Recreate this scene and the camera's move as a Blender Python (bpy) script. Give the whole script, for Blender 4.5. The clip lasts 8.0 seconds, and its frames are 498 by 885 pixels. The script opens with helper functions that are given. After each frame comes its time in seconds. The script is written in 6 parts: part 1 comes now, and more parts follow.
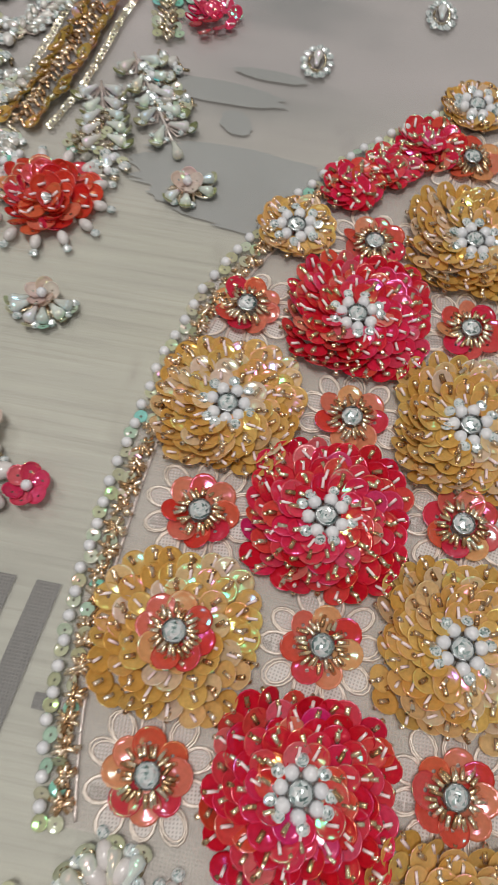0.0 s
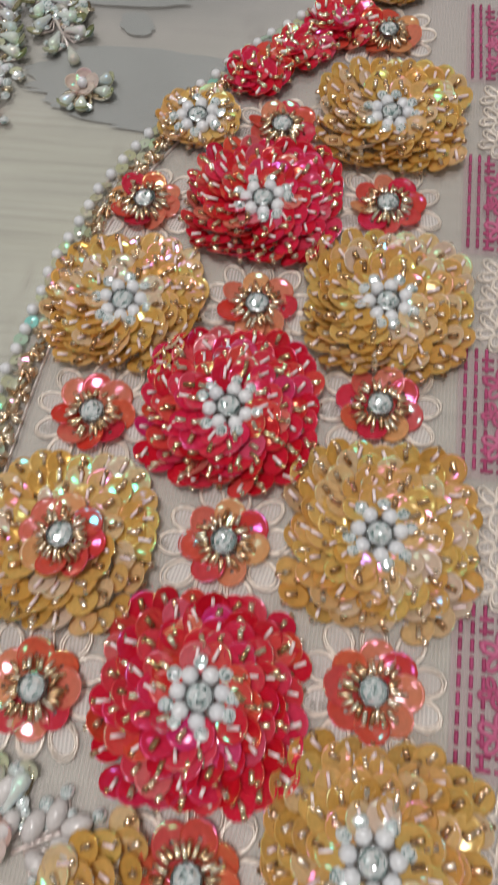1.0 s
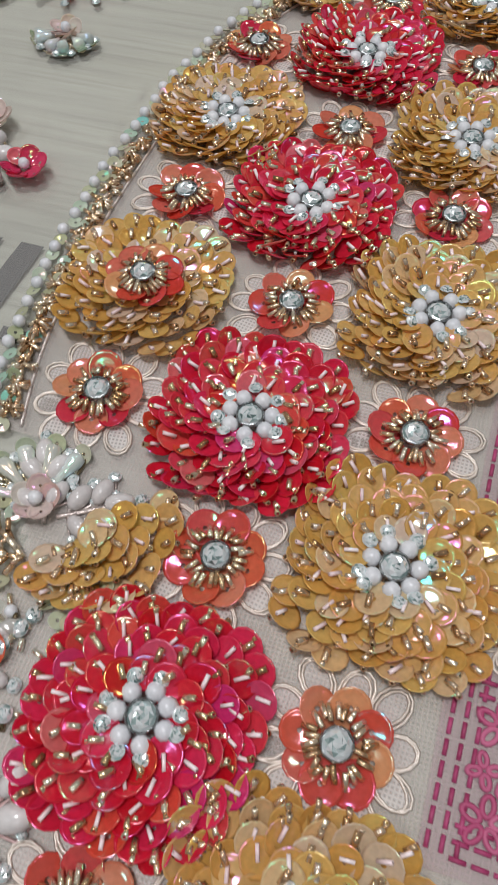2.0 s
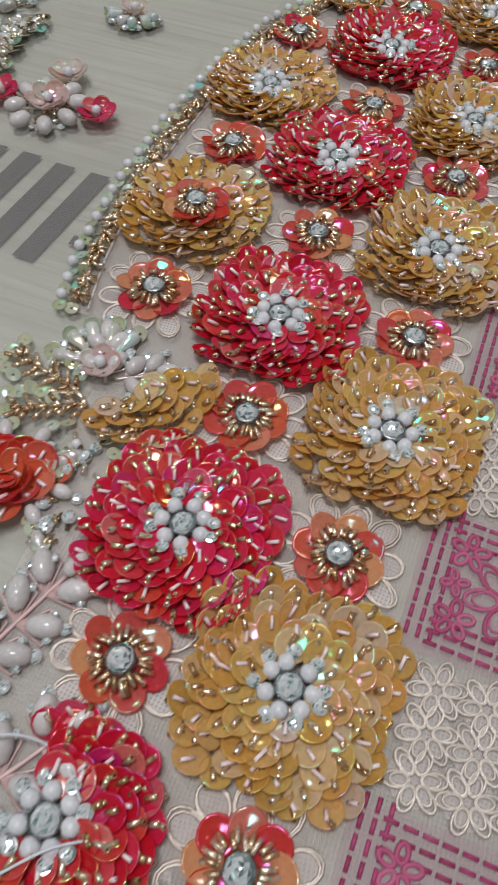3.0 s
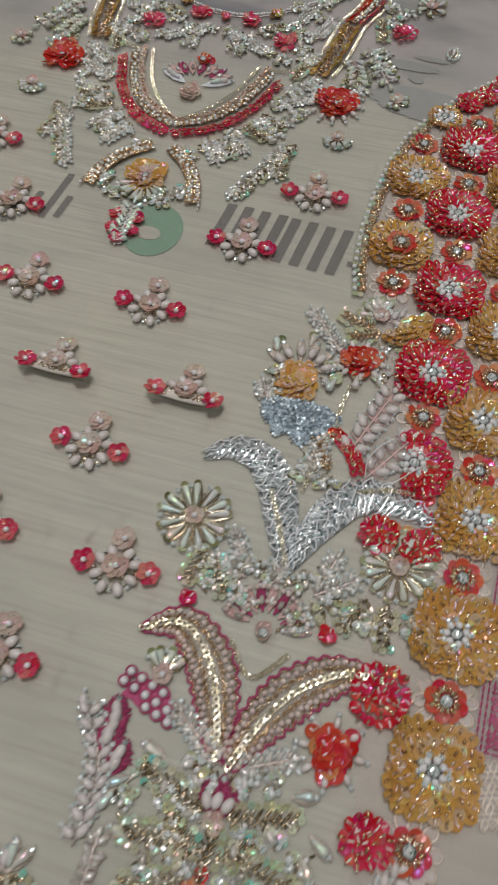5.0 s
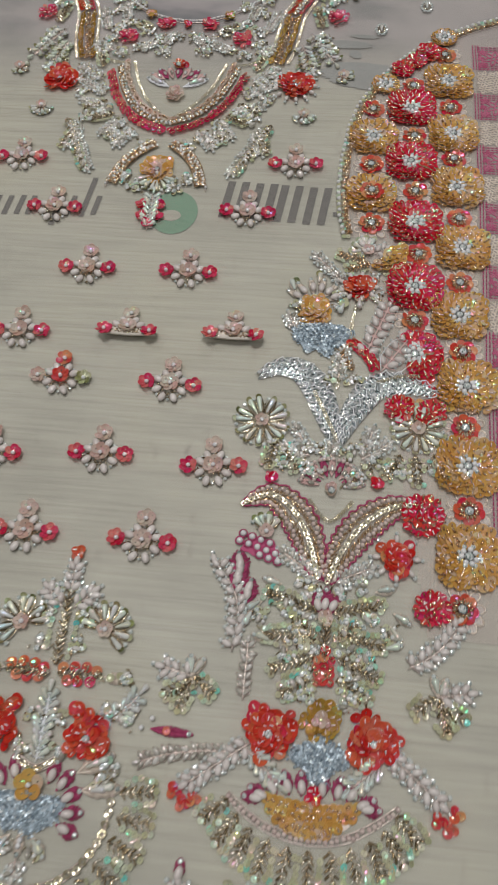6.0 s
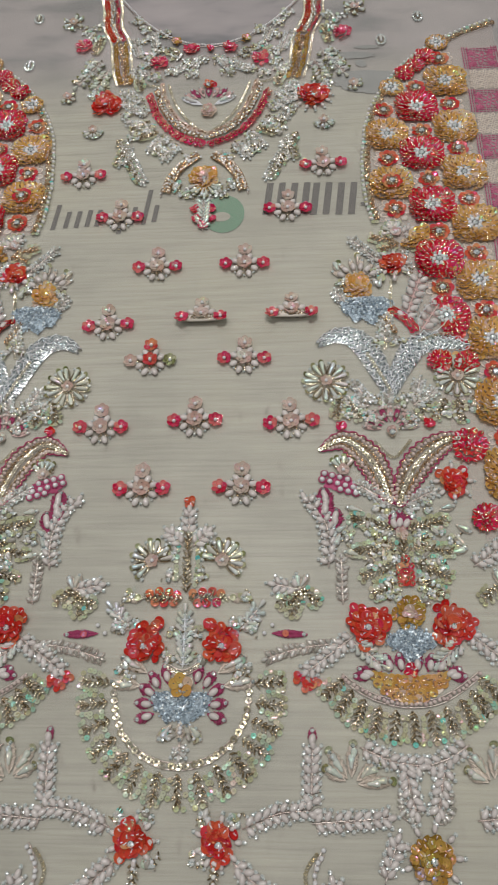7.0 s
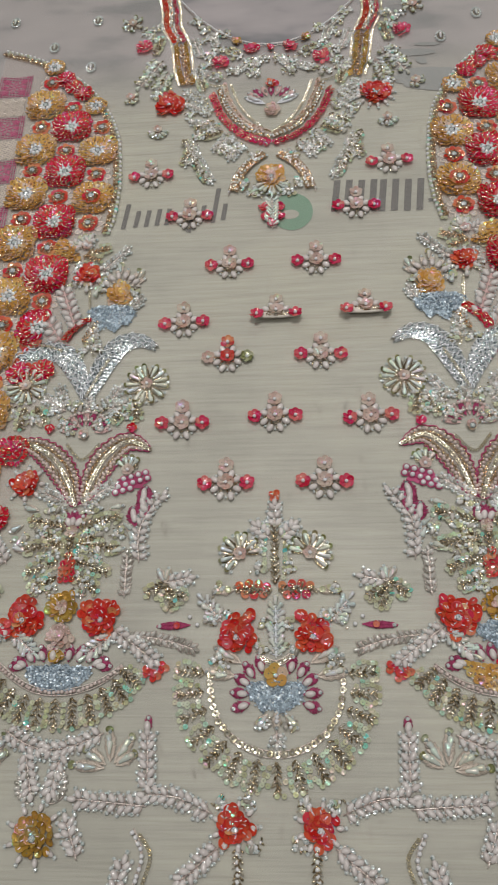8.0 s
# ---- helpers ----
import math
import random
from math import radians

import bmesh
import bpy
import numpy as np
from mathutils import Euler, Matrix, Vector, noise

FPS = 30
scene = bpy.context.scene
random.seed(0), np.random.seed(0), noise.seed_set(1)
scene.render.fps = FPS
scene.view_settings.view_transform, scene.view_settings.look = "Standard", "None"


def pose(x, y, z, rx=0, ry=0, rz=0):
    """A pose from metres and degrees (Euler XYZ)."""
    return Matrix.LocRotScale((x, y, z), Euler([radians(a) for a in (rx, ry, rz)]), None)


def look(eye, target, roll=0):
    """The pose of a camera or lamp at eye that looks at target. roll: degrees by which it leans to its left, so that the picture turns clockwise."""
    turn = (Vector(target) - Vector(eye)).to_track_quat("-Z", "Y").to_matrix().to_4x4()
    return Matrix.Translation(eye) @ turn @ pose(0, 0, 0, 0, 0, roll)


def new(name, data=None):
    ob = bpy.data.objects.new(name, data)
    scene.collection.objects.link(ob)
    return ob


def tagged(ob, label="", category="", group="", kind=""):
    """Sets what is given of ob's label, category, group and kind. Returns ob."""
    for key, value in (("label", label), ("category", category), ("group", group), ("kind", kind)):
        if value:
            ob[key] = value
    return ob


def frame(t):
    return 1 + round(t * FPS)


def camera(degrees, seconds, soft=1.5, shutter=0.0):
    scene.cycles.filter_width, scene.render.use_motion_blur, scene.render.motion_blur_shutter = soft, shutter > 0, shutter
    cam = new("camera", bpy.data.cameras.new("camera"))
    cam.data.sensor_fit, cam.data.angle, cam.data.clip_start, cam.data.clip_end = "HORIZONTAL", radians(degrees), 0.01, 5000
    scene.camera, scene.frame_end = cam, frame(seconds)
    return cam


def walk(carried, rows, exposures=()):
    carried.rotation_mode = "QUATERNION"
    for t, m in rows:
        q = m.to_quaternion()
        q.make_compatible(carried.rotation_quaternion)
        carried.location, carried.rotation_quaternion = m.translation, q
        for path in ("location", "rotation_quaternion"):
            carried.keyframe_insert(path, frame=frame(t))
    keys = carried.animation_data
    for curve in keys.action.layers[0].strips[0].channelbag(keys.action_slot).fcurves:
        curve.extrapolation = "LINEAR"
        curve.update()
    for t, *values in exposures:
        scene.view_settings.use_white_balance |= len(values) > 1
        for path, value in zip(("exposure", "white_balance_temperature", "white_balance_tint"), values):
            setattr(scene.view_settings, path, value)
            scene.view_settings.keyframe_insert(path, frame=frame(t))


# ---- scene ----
cam = camera(39.2, 8.0, soft=0.7, shutter=0.3)
PATH = [
    (0.0, (0.2070, 0.0360, 0.1865), (0.1533, 0.4256, -0.7329), 3.30),
    (0.5, (0.2238, 0.0476, 0.1624), (0.1736, 0.4316, -0.7596), 1.30),
    (1.0, (0.2440, 0.0223, 0.1605), (0.1457, 0.4034, -0.7588), -7.11),
    (1.5, (0.2490, -0.0265, 0.1469), (0.0989, 0.3797, -0.7544), -8.59),
    (1.7, (0.2495, -0.0342, 0.1402), (0.0892, 0.3835, -0.7542), -6.82),
    (2.8, (0.2607, -0.0840, 0.1465), (0.1014, 0.3923, -0.7183), 2.00),
    (3.0, (0.2589, -0.0933, 0.1505), (0.0963, 0.3836, -0.7133), 2.14),
    (3.5, (0.2466, -0.1157, 0.1615), (0.1143, 0.3639, -0.7060), 7.07),
    (4.0, (0.2371, -0.1445, 0.1876), (0.1018, 0.3344, -0.6798), 7.88),
    (4.5, (0.2084, -0.2206, 0.2814), (0.0845, 0.2475, -0.5936), 6.64),
    (5.0, (0.1876, -0.2903, 0.3622), (0.0481, 0.1475, -0.5260), -1.72),
    (5.2, (0.1852, -0.3114, 0.3769), (0.0349, 0.1227, -0.5114), -4.83),
    (6.3, (0.1298, -0.4216, 0.4966), (0.0649, -0.0134, -0.4140), -6.90),
    (6.5, (0.1167, -0.4403, 0.5171), (0.0545, -0.0306, -0.3930), -7.99),
    (7.0, (0.0848, -0.4649, 0.5412), (0.0226, -0.0552, -0.3689), -8.91),
    (7.5, (0.0578, -0.4691, 0.5500), (-0.0175, -0.0605, -0.3596), -11.17),
    (8.0, (0.0234, -0.4713, 0.5525), (-0.0512, -0.0648, -0.3581), -10.95),
]
EXPOSURES = [(0.0, 0.05, 6500, 10), (1.0, 0.05, 6400, 10), (1.5, 0.14, 6200, 10), (3.0, -0.1, 6050, 10), (3.5, -0.08, 6150, 10), (4.0, -0.1, 6400, 10), (4.5, -0.42, 6500, 10), (5.2, -0.3, 6500, 10), (6.3, -0.14, 6500, 10), (8.0, -0.08, 6500, 10)]
walk(cam, [(t, look(eye, target, roll)) for t, eye, target, roll in PATH], EXPOSURES)

# ---- world and lamps: a shop room with ceiling panels ----
world = bpy.data.worlds.new("room_air")
world.use_nodes = True
world.node_tree.nodes["Background"].inputs["Color"].default_value = (0.75, 0.82, 0.9, 1)
world.node_tree.nodes["Background"].inputs["Strength"].default_value = 0.1
scene.world = world

CEILING = 1.75
PANELS = [(-0.8, 0.7, 6.0, 0.3), (0.5, 1.6, 7.0, 0.36), (-0.7, -0.8, 4.0, 0.3), (0.8, -0.9, 4.0, 0.3), (0.1, -0.02, 17.0, 0.42)]
for px, py, watts, wide in PANELS:
    lamp = bpy.data.lights.new("ceiling_lamp", "AREA")
    lamp.shape, lamp.size, lamp.size_y, lamp.energy, lamp.color = "RECTANGLE", wide, wide * 0.6, watts, (1.0, 0.97, 0.94)
    o = new("ceiling_lamp", lamp)
    o.matrix_world = pose(px, py, CEILING - 0.04)


# ---- materials ----
def nodes_of(name):
    m = bpy.data.materials.new(name)
    m.use_nodes = True
    t = m.node_tree
    return m, t, t.nodes["Principled BSDF"], t.nodes["Material Output"]


def random_value(t):
    """A random number per object and per loose piece."""
    info, geo = t.nodes.new("ShaderNodeObjectInfo"), t.nodes.new("ShaderNodeNewGeometry")
    add, frac = t.nodes.new("ShaderNodeMath"), t.nodes.new("ShaderNodeMath")
    add.operation, frac.operation = "ADD", "FRACT"
    t.links.new(info.outputs["Random"], add.inputs[0])
    t.links.new(geo.outputs["Random Per Island"], add.inputs[1])
    t.links.new(add.outputs[0], frac.inputs[0])
    return frac.outputs[0]


def ramp_of(t, source, stops, mode="LINEAR"):
    r = t.nodes.new("ShaderNodeValToRGB")
    r.color_ramp.interpolation = mode
    el = r.color_ramp.elements
    while len(el) < len(stops):
        el.new(0.5)
    for e, (p, c) in zip(el, stops):
        e.position, e.color = p, (*c, 1)
    t.links.new(source, r.inputs[0])
    return r.outputs[0]


def texture(t, kind, scale, stretch=(1, 1, 1), coords="Object", **inputs):
    c, mp, n = t.nodes.new("ShaderNodeTexCoord"), t.nodes.new("ShaderNodeMapping"), t.nodes.new(kind)
    mp.inputs["Scale"].default_value = stretch
    t.links.new(c.outputs[coords], mp.inputs["Vector"])
    t.links.new(mp.outputs[0], n.inputs["Vector"])
    n.inputs["Scale"].default_value = scale
    for k, v in inputs.items():
        n.inputs[k].default_value = v
    return n


def bumped(t, b, height, strength, distance):
    n = t.nodes.new("ShaderNodeBump")
    n.inputs["Strength"].default_value, n.inputs["Distance"].default_value = strength, distance
    t.links.new(height, n.inputs["Height"])
    t.links.new(n.outputs[0], b.inputs["Normal"])


def gloss_material(name, stops, rough=0.2, metal=0.0, film=0.0, coat=0.0, through_light=0.0, bump=0.0, mode="LINEAR"):
    """Sequins, beads and metal threads: each piece takes its colour from the stops."""
    m, t, b, out = nodes_of(name)
    rnd = random_value(t)
    col = ramp_of(t, rnd, stops, mode)
    mottle = texture(t, "ShaderNodeTexNoise", 900, Detail=2.0)
    mix = t.nodes.new("ShaderNodeMix")
    mix.data_type, mix.blend_type = "RGBA", "MULTIPLY"
    mix.inputs["Factor"].default_value = 0.3
    t.links.new(col, mix.inputs["A"])
    grey = ramp_of(t, mottle.outputs["Fac"], [(0.3, (0.55, 0.55, 0.55)), (0.7, (1, 1, 1))])
    t.links.new(grey, mix.inputs["B"])
    t.links.new(mix.outputs["Result"], b.inputs["Base Color"])
    b.inputs["Metallic"].default_value = metal
    rr = t.nodes.new("ShaderNodeMapRange")
    rr.inputs["To Min"].default_value, rr.inputs["To Max"].default_value = rough * 0.6, rough * 1.5
    t.links.new(mottle.outputs["Fac"], rr.inputs["Value"])
    t.links.new(rr.outputs[0], b.inputs["Roughness"])
    b.inputs["Coat Weight"].default_value = coat
    b.inputs["Coat Roughness"].default_value = 0.08
    if film:
        fr = t.nodes.new("ShaderNodeMapRange")
        fr.inputs["To Min"].default_value, fr.inputs["To Max"].default_value = film * 0.6, film * 1.5
        t.links.new(rnd, fr.inputs["Value"])
        t.links.new(fr.outputs[0], b.inputs["Thin Film Thickness"])
        b.inputs["Thin Film IOR"].default_value = 2.0
    if bump:
        bumped(t, b, mottle.outputs["Fac"], 0.6, bump)
    if through_light:
        tr, ms = t.nodes.new("ShaderNodeBsdfTranslucent"), t.nodes.new("ShaderNodeMixShader")
        ms.inputs[0].default_value = through_light
        t.links.new(mix.outputs["Result"], tr.inputs["Color"])
        t.links.new(b.outputs[0], ms.inputs[1])
        t.links.new(tr.outputs[0], ms.inputs[2])
        t.links.new(ms.outputs[0], out.inputs["Surface"])
    return m


RED = gloss_material("red_sequin", [(0, (0.74, 0.012, 0.03)), (0.4, (0.86, 0.022, 0.06)), (0.62, (0.88, 0.035, 0.12)), (0.8, (0.88, 0.1, 0.05)), (0.92, (0.82, 0.03, 0.22)), (1, (0.9, 0.3, 0.2))], 0.13, film=380, coat=0.2, through_light=0.36)
ORANGE = gloss_material("orange_red_sequin", [(0, (0.84, 0.06, 0.04)), (0.3, (0.88, 0.17, 0.09)), (0.5, (0.8, 0.02, 0.08)), (0.75, (0.88, 0.3, 0.18)), (0.92, (0.88, 0.46, 0.2)), (1, (0.82, 0.03, 0.14))], 0.12, film=420, coat=0.2, through_light=0.4)
CRIMSON = gloss_material("crimson_sequin", [(0, (0.74, 0.018, 0.09)), (0.4, (0.84, 0.06, 0.18)), (0.75, (0.87, 0.16, 0.2)), (1, (0.9, 0.36, 0.3))], 0.12, film=400, coat=0.2, through_light=0.38)
TOMATO = gloss_material("tomato_red_sequin", [(0, (0.78, 0.03, 0.025)), (0.4, (0.87, 0.09, 0.05)), (0.72, (0.9, 0.2, 0.09)), (0.88, (0.82, 0.04, 0.12)), (1, (0.92, 0.48, 0.2))], 0.12, film=420, coat=0.2, through_light=0.38)
MUSTARD = gloss_material("mustard_sequin", [(0, (0.83, 0.48, 0.12)), (0.4, (0.9, 0.57, 0.17)), (0.72, (0.93, 0.64, 0.24)), (0.9, (0.91, 0.67, 0.42)), (1, (0.9, 0.7, 0.58))], 0.13, film=330, coat=0.2, through_light=0.42)
OCHRE = gloss_material("ochre_sequin", [(0, (0.42, 0.24, 0.04)), (0.6, (0.55, 0.34, 0.07)), (1, (0.65, 0.42, 0.1))], 0.22, film=300, coat=0.4, through_light=0.2)
PEACH = gloss_material("peach_sequin", [(0, (0.82, 0.6, 0.5)), (0.5, (0.86, 0.7, 0.63)), (1, (0.87, 0.78, 0.7))], 0.12, film=420, coat=0.3, through_light=0.4)
MINT = gloss_material("iridescent_mint_sequin", [(0, (0.56, 0.56, 0.36)), (0.4, (0.66, 0.67, 0.46)), (0.72, (0.66, 0.7, 0.54)), (0.88, (0.5, 0.7, 0.55)), (0.95, (0.26, 0.74, 0.6)), (0.975, (0.18, 0.74, 0.78)), (1, (0.74, 0.7, 0.36))], 0.07, film=520, coat=0.2, through_light=0.3)
OLIVE = gloss_material("olive_gold_sequin", [(0, (0.3, 0.3, 0.13)), (0.5, (0.5, 0.5, 0.27)), (1, (0.7, 0.72, 0.5))], 0.1, 0.45, film=500, coat=0.4)
SILVER_RING = gloss_material("silver_gold_ring", [(0, (0.82, 0.74, 0.52)), (1, (0.92, 0.88, 0.74))], 0.16, 0.8)
BUGLE = gloss_material("gold_bugle_glass", [(0, (0.48, 0.27, 0.12)), (0.35, (0.8, 0.56, 0.34)), (1, (0.98, 0.86, 0.68))], 0.09, 0.8, coat=0.6)
CHAMPAGNE = gloss_material("champagne_bugle_glass", [(0, (0.2, 0.15, 0.08)), (0.35, (0.62, 0.5, 0.32)), (0.7, (0.92, 0.84, 0.66)), (1, (1.0, 0.97, 0.88))], 0.1, 0.8, coat=0.6)
BRONZE = gloss_material("bronze_bead", [(0, (0.2, 0.13, 0.05)), (1, (0.4, 0.28, 0.12))], 0.2, 0.8, coat=0.5)
PINK_BUGLE = gloss_material("pale_pink_thread", [(0, (0.8, 0.6, 0.6)), (1, (0.9, 0.78, 0.78))], 0.25, coat=0.4)
PEARL = gloss_material("white_pearl", [(0, (0.82, 0.83, 0.86)), (1, (0.9, 0.9, 0.91))], 0.22, coat=0.4, through_light=0.2)
BLUSH_PEARL = gloss_material("blush_pearl", [(0, (0.6, 0.48, 0.45)), (1, (0.76, 0.65, 0.61))], 0.2, coat=0.4, through_light=0.15)
RICE = gloss_material("milk_white_bead", [(0, (0.68, 0.63, 0.61)), (1, (0.8, 0.76, 0.74))], 0.2, coat=0.4, through_light=0.2)
CLEAR_BEAD = gloss_material("clear_silver_bead", [(0, (0.36, 0.35, 0.3)), (0.4, (0.62, 0.6, 0.55)), (1, (0.86, 0.85, 0.82))], 0.1, 0.4, coat=0.7)
DROP = gloss_material("pearly_drop_bead", [(0, (0.6, 0.63, 0.56)), (1, (0.76, 0.79, 0.75))], 0.1, 0.1, film=250, coat=0.7)
# dark-to-white colours per facet paint in the crystal's sparkle and reflections
CRYSTAL = gloss_material("crystal_facets", [(0, (0.12, 0.2, 0.19)), (0.2, (0.5, 0.64, 0.62)), (0.4, (0.88, 0.96, 0.96)), (1, (1, 1, 1))], 0.1, 0.45, coat=1.0)
CLAW = gloss_material("steel_claw_setting", [(0, (0.38, 0.4, 0.4)), (1, (0.5, 0.52, 0.52))], 0.25, 0.95)
CORD = gloss_material("rose_gold_cord", [(0, (0.58, 0.48, 0.44)), (1, (0.78, 0.7, 0.66))], 0.3, 0.5, bump=0.0004)
FOIL = gloss_material("silver_foil", [(0, (0.12, 0.16, 0.18)), (0.2, (0.5, 0.58, 0.61)), (0.45, (0.84, 0.91, 0.93)), (1, (0.98, 1.0, 1.0))], 0.12, 0.78, bump=0.0004)
ICE_FLAKE = gloss_material("ice_blue_flake", [(0, (0.22, 0.29, 0.35)), (0.5, (0.42, 0.52, 0.6)), (0.85, (0.6, 0.7, 0.78)), (1, (0.95, 1, 1))], 0.32, 0.45)
WHITE_THREAD = gloss_material("white_thread", [(0, (0.68, 0.7, 0.74)), (1, (0.8, 0.82, 0.86))], 0.55, bump=0.0002)
MAGENTA = gloss_material("magenta_thread", [(0, (0.3, 0.03, 0.10)), (1, (0.44, 0.06, 0.17))], 0.6, bump=0.0003)
PINK = gloss_material("pink_thread", [(0, (0.4, 0.06, 0.15)), (1, (0.52, 0.13, 0.24))], 0.6, bump=0.0003)
BLUSH = gloss_material("blush_thread", [(0, (0.6, 0.4, 0.38)), (1, (0.7, 0.52, 0.5))], 0.5, 0.1, bump=0.0003)
CREAM = gloss_material("cream_thread", [(0, (0.6, 0.52, 0.45)), (1, (0.76, 0.68, 0.6))], 0.35, 0.2, bump=0.0003)


def glitter(name, base, scale=1400):
    m, t, b, out = nodes_of(name)
    v = texture(t, "ShaderNodeTexVoronoi", scale)
    t.links.new(ramp_of(t, v.outputs["Color"], [(0, tuple(c * 0.55 for c in base)), (0.6, base), (1, tuple(min(1, c * 1.4) for c in base))]), b.inputs["Base Color"])
    b.inputs["Metallic"].default_value, b.inputs["Roughness"].default_value = 0.3, 0.55
    bumped(t, b, v.outputs["Color"], 1.0, 0.0012)
    return m


BLUE_GLITTER = glitter("ice_blue_glitter", (0.42, 0.52, 0.6))


def cloth(name, base, alpha, pitch=0.0009):
    """Sheer woven net: threads of a given pitch over see-through gaps."""
    m, t, b, out = nodes_of(name)
    n = texture(t, "ShaderNodeTexNoise", 14, Detail=4.0)
    t.links.new(ramp_of(t, n.outputs["Fac"], [(0.3, tuple(c * 0.85 for c in base)), (0.7, base)]), b.inputs["Base Color"])
    b.inputs["Roughness"].default_value = 0.55
    waves = []
    for turn in ((1, 0, 0), (0, 1, 0)):
        w = texture(t, "ShaderNodeTexWave", 1.0 / pitch / 6.283 * 2, Distortion=0.4)
        w.bands_direction = "X" if turn[0] else "Y"
        waves.append(w.outputs["Fac"])
    mx, mr = t.nodes.new("ShaderNodeMath"), t.nodes.new("ShaderNodeMapRange")
    mx.operation = "MAXIMUM"
    t.links.new(waves[0], mx.inputs[0])
    t.links.new(waves[1], mx.inputs[1])
    mr.inputs["To Min"].default_value, mr.inputs["To Max"].default_value = alpha * 0.5, alpha * 1.3
    t.links.new(mx.outputs[0], mr.inputs["Value"])
    tr, ms = t.nodes.new("ShaderNodeBsdfTransparent"), t.nodes.new("ShaderNodeMixShader")
    t.links.new(mr.outputs[0], ms.inputs[0])
    t.links.new(tr.outputs[0], ms.inputs[1])
    t.links.new(b.outputs[0], ms.inputs[2])
    t.links.new(ms.outputs[0], out.inputs["Surface"])
    return m


NET = cloth("sheer_net", (0.72, 0.69, 0.64), 0.2)
ORGANZA = cloth("pinkish_organza", (0.66, 0.58, 0.54), 0.3)
PINK_ORGANZA = cloth("pink_organza", (0.56, 0.33, 0.40), 0.2)
LACE = cloth("sheer_white_lace", (0.78, 0.73, 0.69), 0.5)
BACKING = gloss_material("cream_backing_cloth", [(0, (0.6, 0.56, 0.5)), (1, (0.66, 0.62, 0.56))], 0.7, bump=0.0003)


def banner_material():
    m, t, b, out = nodes_of("printed_banner")
    streak = texture(t, "ShaderNodeTexNoise", 30, (0.32, 7.0, 1), Detail=7.0, Roughness=0.62)
    pale = ramp_of(t, streak.outputs["Fac"], [(0.26, (0.34, 0.337, 0.29)), (0.48, (0.42, 0.417, 0.362)), (0.62, (0.46, 0.457, 0.398)), (0.76, (0.51, 0.506, 0.442))])
    cloud = texture(t, "ShaderNodeTexNoise", 9, (1, 2.2, 1), Detail=3.0)
    rosy = ramp_of(t, cloud.outputs["Fac"], [(0.34, (0.17, 0.175, 0.185)), (0.5, (0.32, 0.30, 0.305)), (0.7, (0.38, 0.35, 0.355))])
    c, sep, mr, mix = t.nodes.new("ShaderNodeTexCoord"), t.nodes.new("ShaderNodeSeparateXYZ"), t.nodes.new("ShaderNodeMapRange"), t.nodes.new("ShaderNodeMix")
    t.links.new(c.outputs["Object"], sep.inputs[0])
    t.links.new(sep.outputs["Y"], mr.inputs["Value"])
    mr.inputs["From Min"].default_value, mr.inputs["From Max"].default_value = 0.18, 0.27
    mix.data_type = "RGBA"
    t.links.new(mr.outputs[0], mix.inputs["Factor"])
    blotch = texture(t, "ShaderNodeTexNoise", 5.5, (1, 1, 1), Detail=5.0, Roughness=0.62)
    tint = ramp_of(t, blotch.outputs["Fac"], [(0.32, (0.78, 0.79, 0.76)), (0.5, (0.95, 0.96, 0.93)), (0.68, (1.0, 1.0, 0.92))])
    speck = texture(t, "ShaderNodeTexNoise", 60, (1, 0.4, 1), Detail=3.0)
    dirt = ramp_of(t, speck.outputs["Fac"], [(0.24, (0.5, 0.47, 0.45)), (0.30, (0.9, 0.89, 0.88)), (0.36, (1, 1, 1))])
    wash, spots = t.nodes.new("ShaderNodeMix"), t.nodes.new("ShaderNodeMix")
    rib = texture(t, "ShaderNodeTexNoise", 60, (0.2, 9.0, 1), Detail=3.0)
    ribs = ramp_of(t, rib.outputs["Fac"], [(0.34, (0.86, 0.855, 0.84)), (0.5, (0.98, 0.98, 0.98)), (0.66, (1.0, 1.0, 1.0))])
    fine = t.nodes.new("ShaderNodeMix")
    for n in (wash, spots, fine):
        n.data_type, n.blend_type = "RGBA", "MULTIPLY"
        n.inputs["Factor"].default_value = 1.0
    for n, first, second in ((wash, pale, tint), (spots, wash.outputs["Result"], dirt), (fine, spots.outputs["Result"], ribs)):
        t.links.new(first, n.inputs["A"])
        t.links.new(second, n.inputs["B"])
    t.links.new(fine.outputs["Result"], mix.inputs["A"])
    t.links.new(rosy, mix.inputs["B"])
    t.links.new(mix.outputs["Result"], b.inputs["Base Color"])
    b.inputs["Roughness"].default_value = 0.5
    b.inputs["Specular IOR Level"].default_value = 0.3
    bumped(t, b, streak.outputs["Fac"], 0.25, 0.001)
    return m


def plain(name, base, rough=0.6, scale=30):
    m, t, b, out = nodes_of(name)
    n = texture(t, "ShaderNodeTexNoise", scale, Detail=5.0)
    t.links.new(ramp_of(t, n.outputs["Fac"], [(0.3, tuple(c * 0.82 for c in base)), (0.7, base)]), b.inputs["Base Color"])
    b.inputs["Roughness"].default_value = rough
    bumped(t, b, n.outputs["Fac"], 0.15, 0.002)
    return m


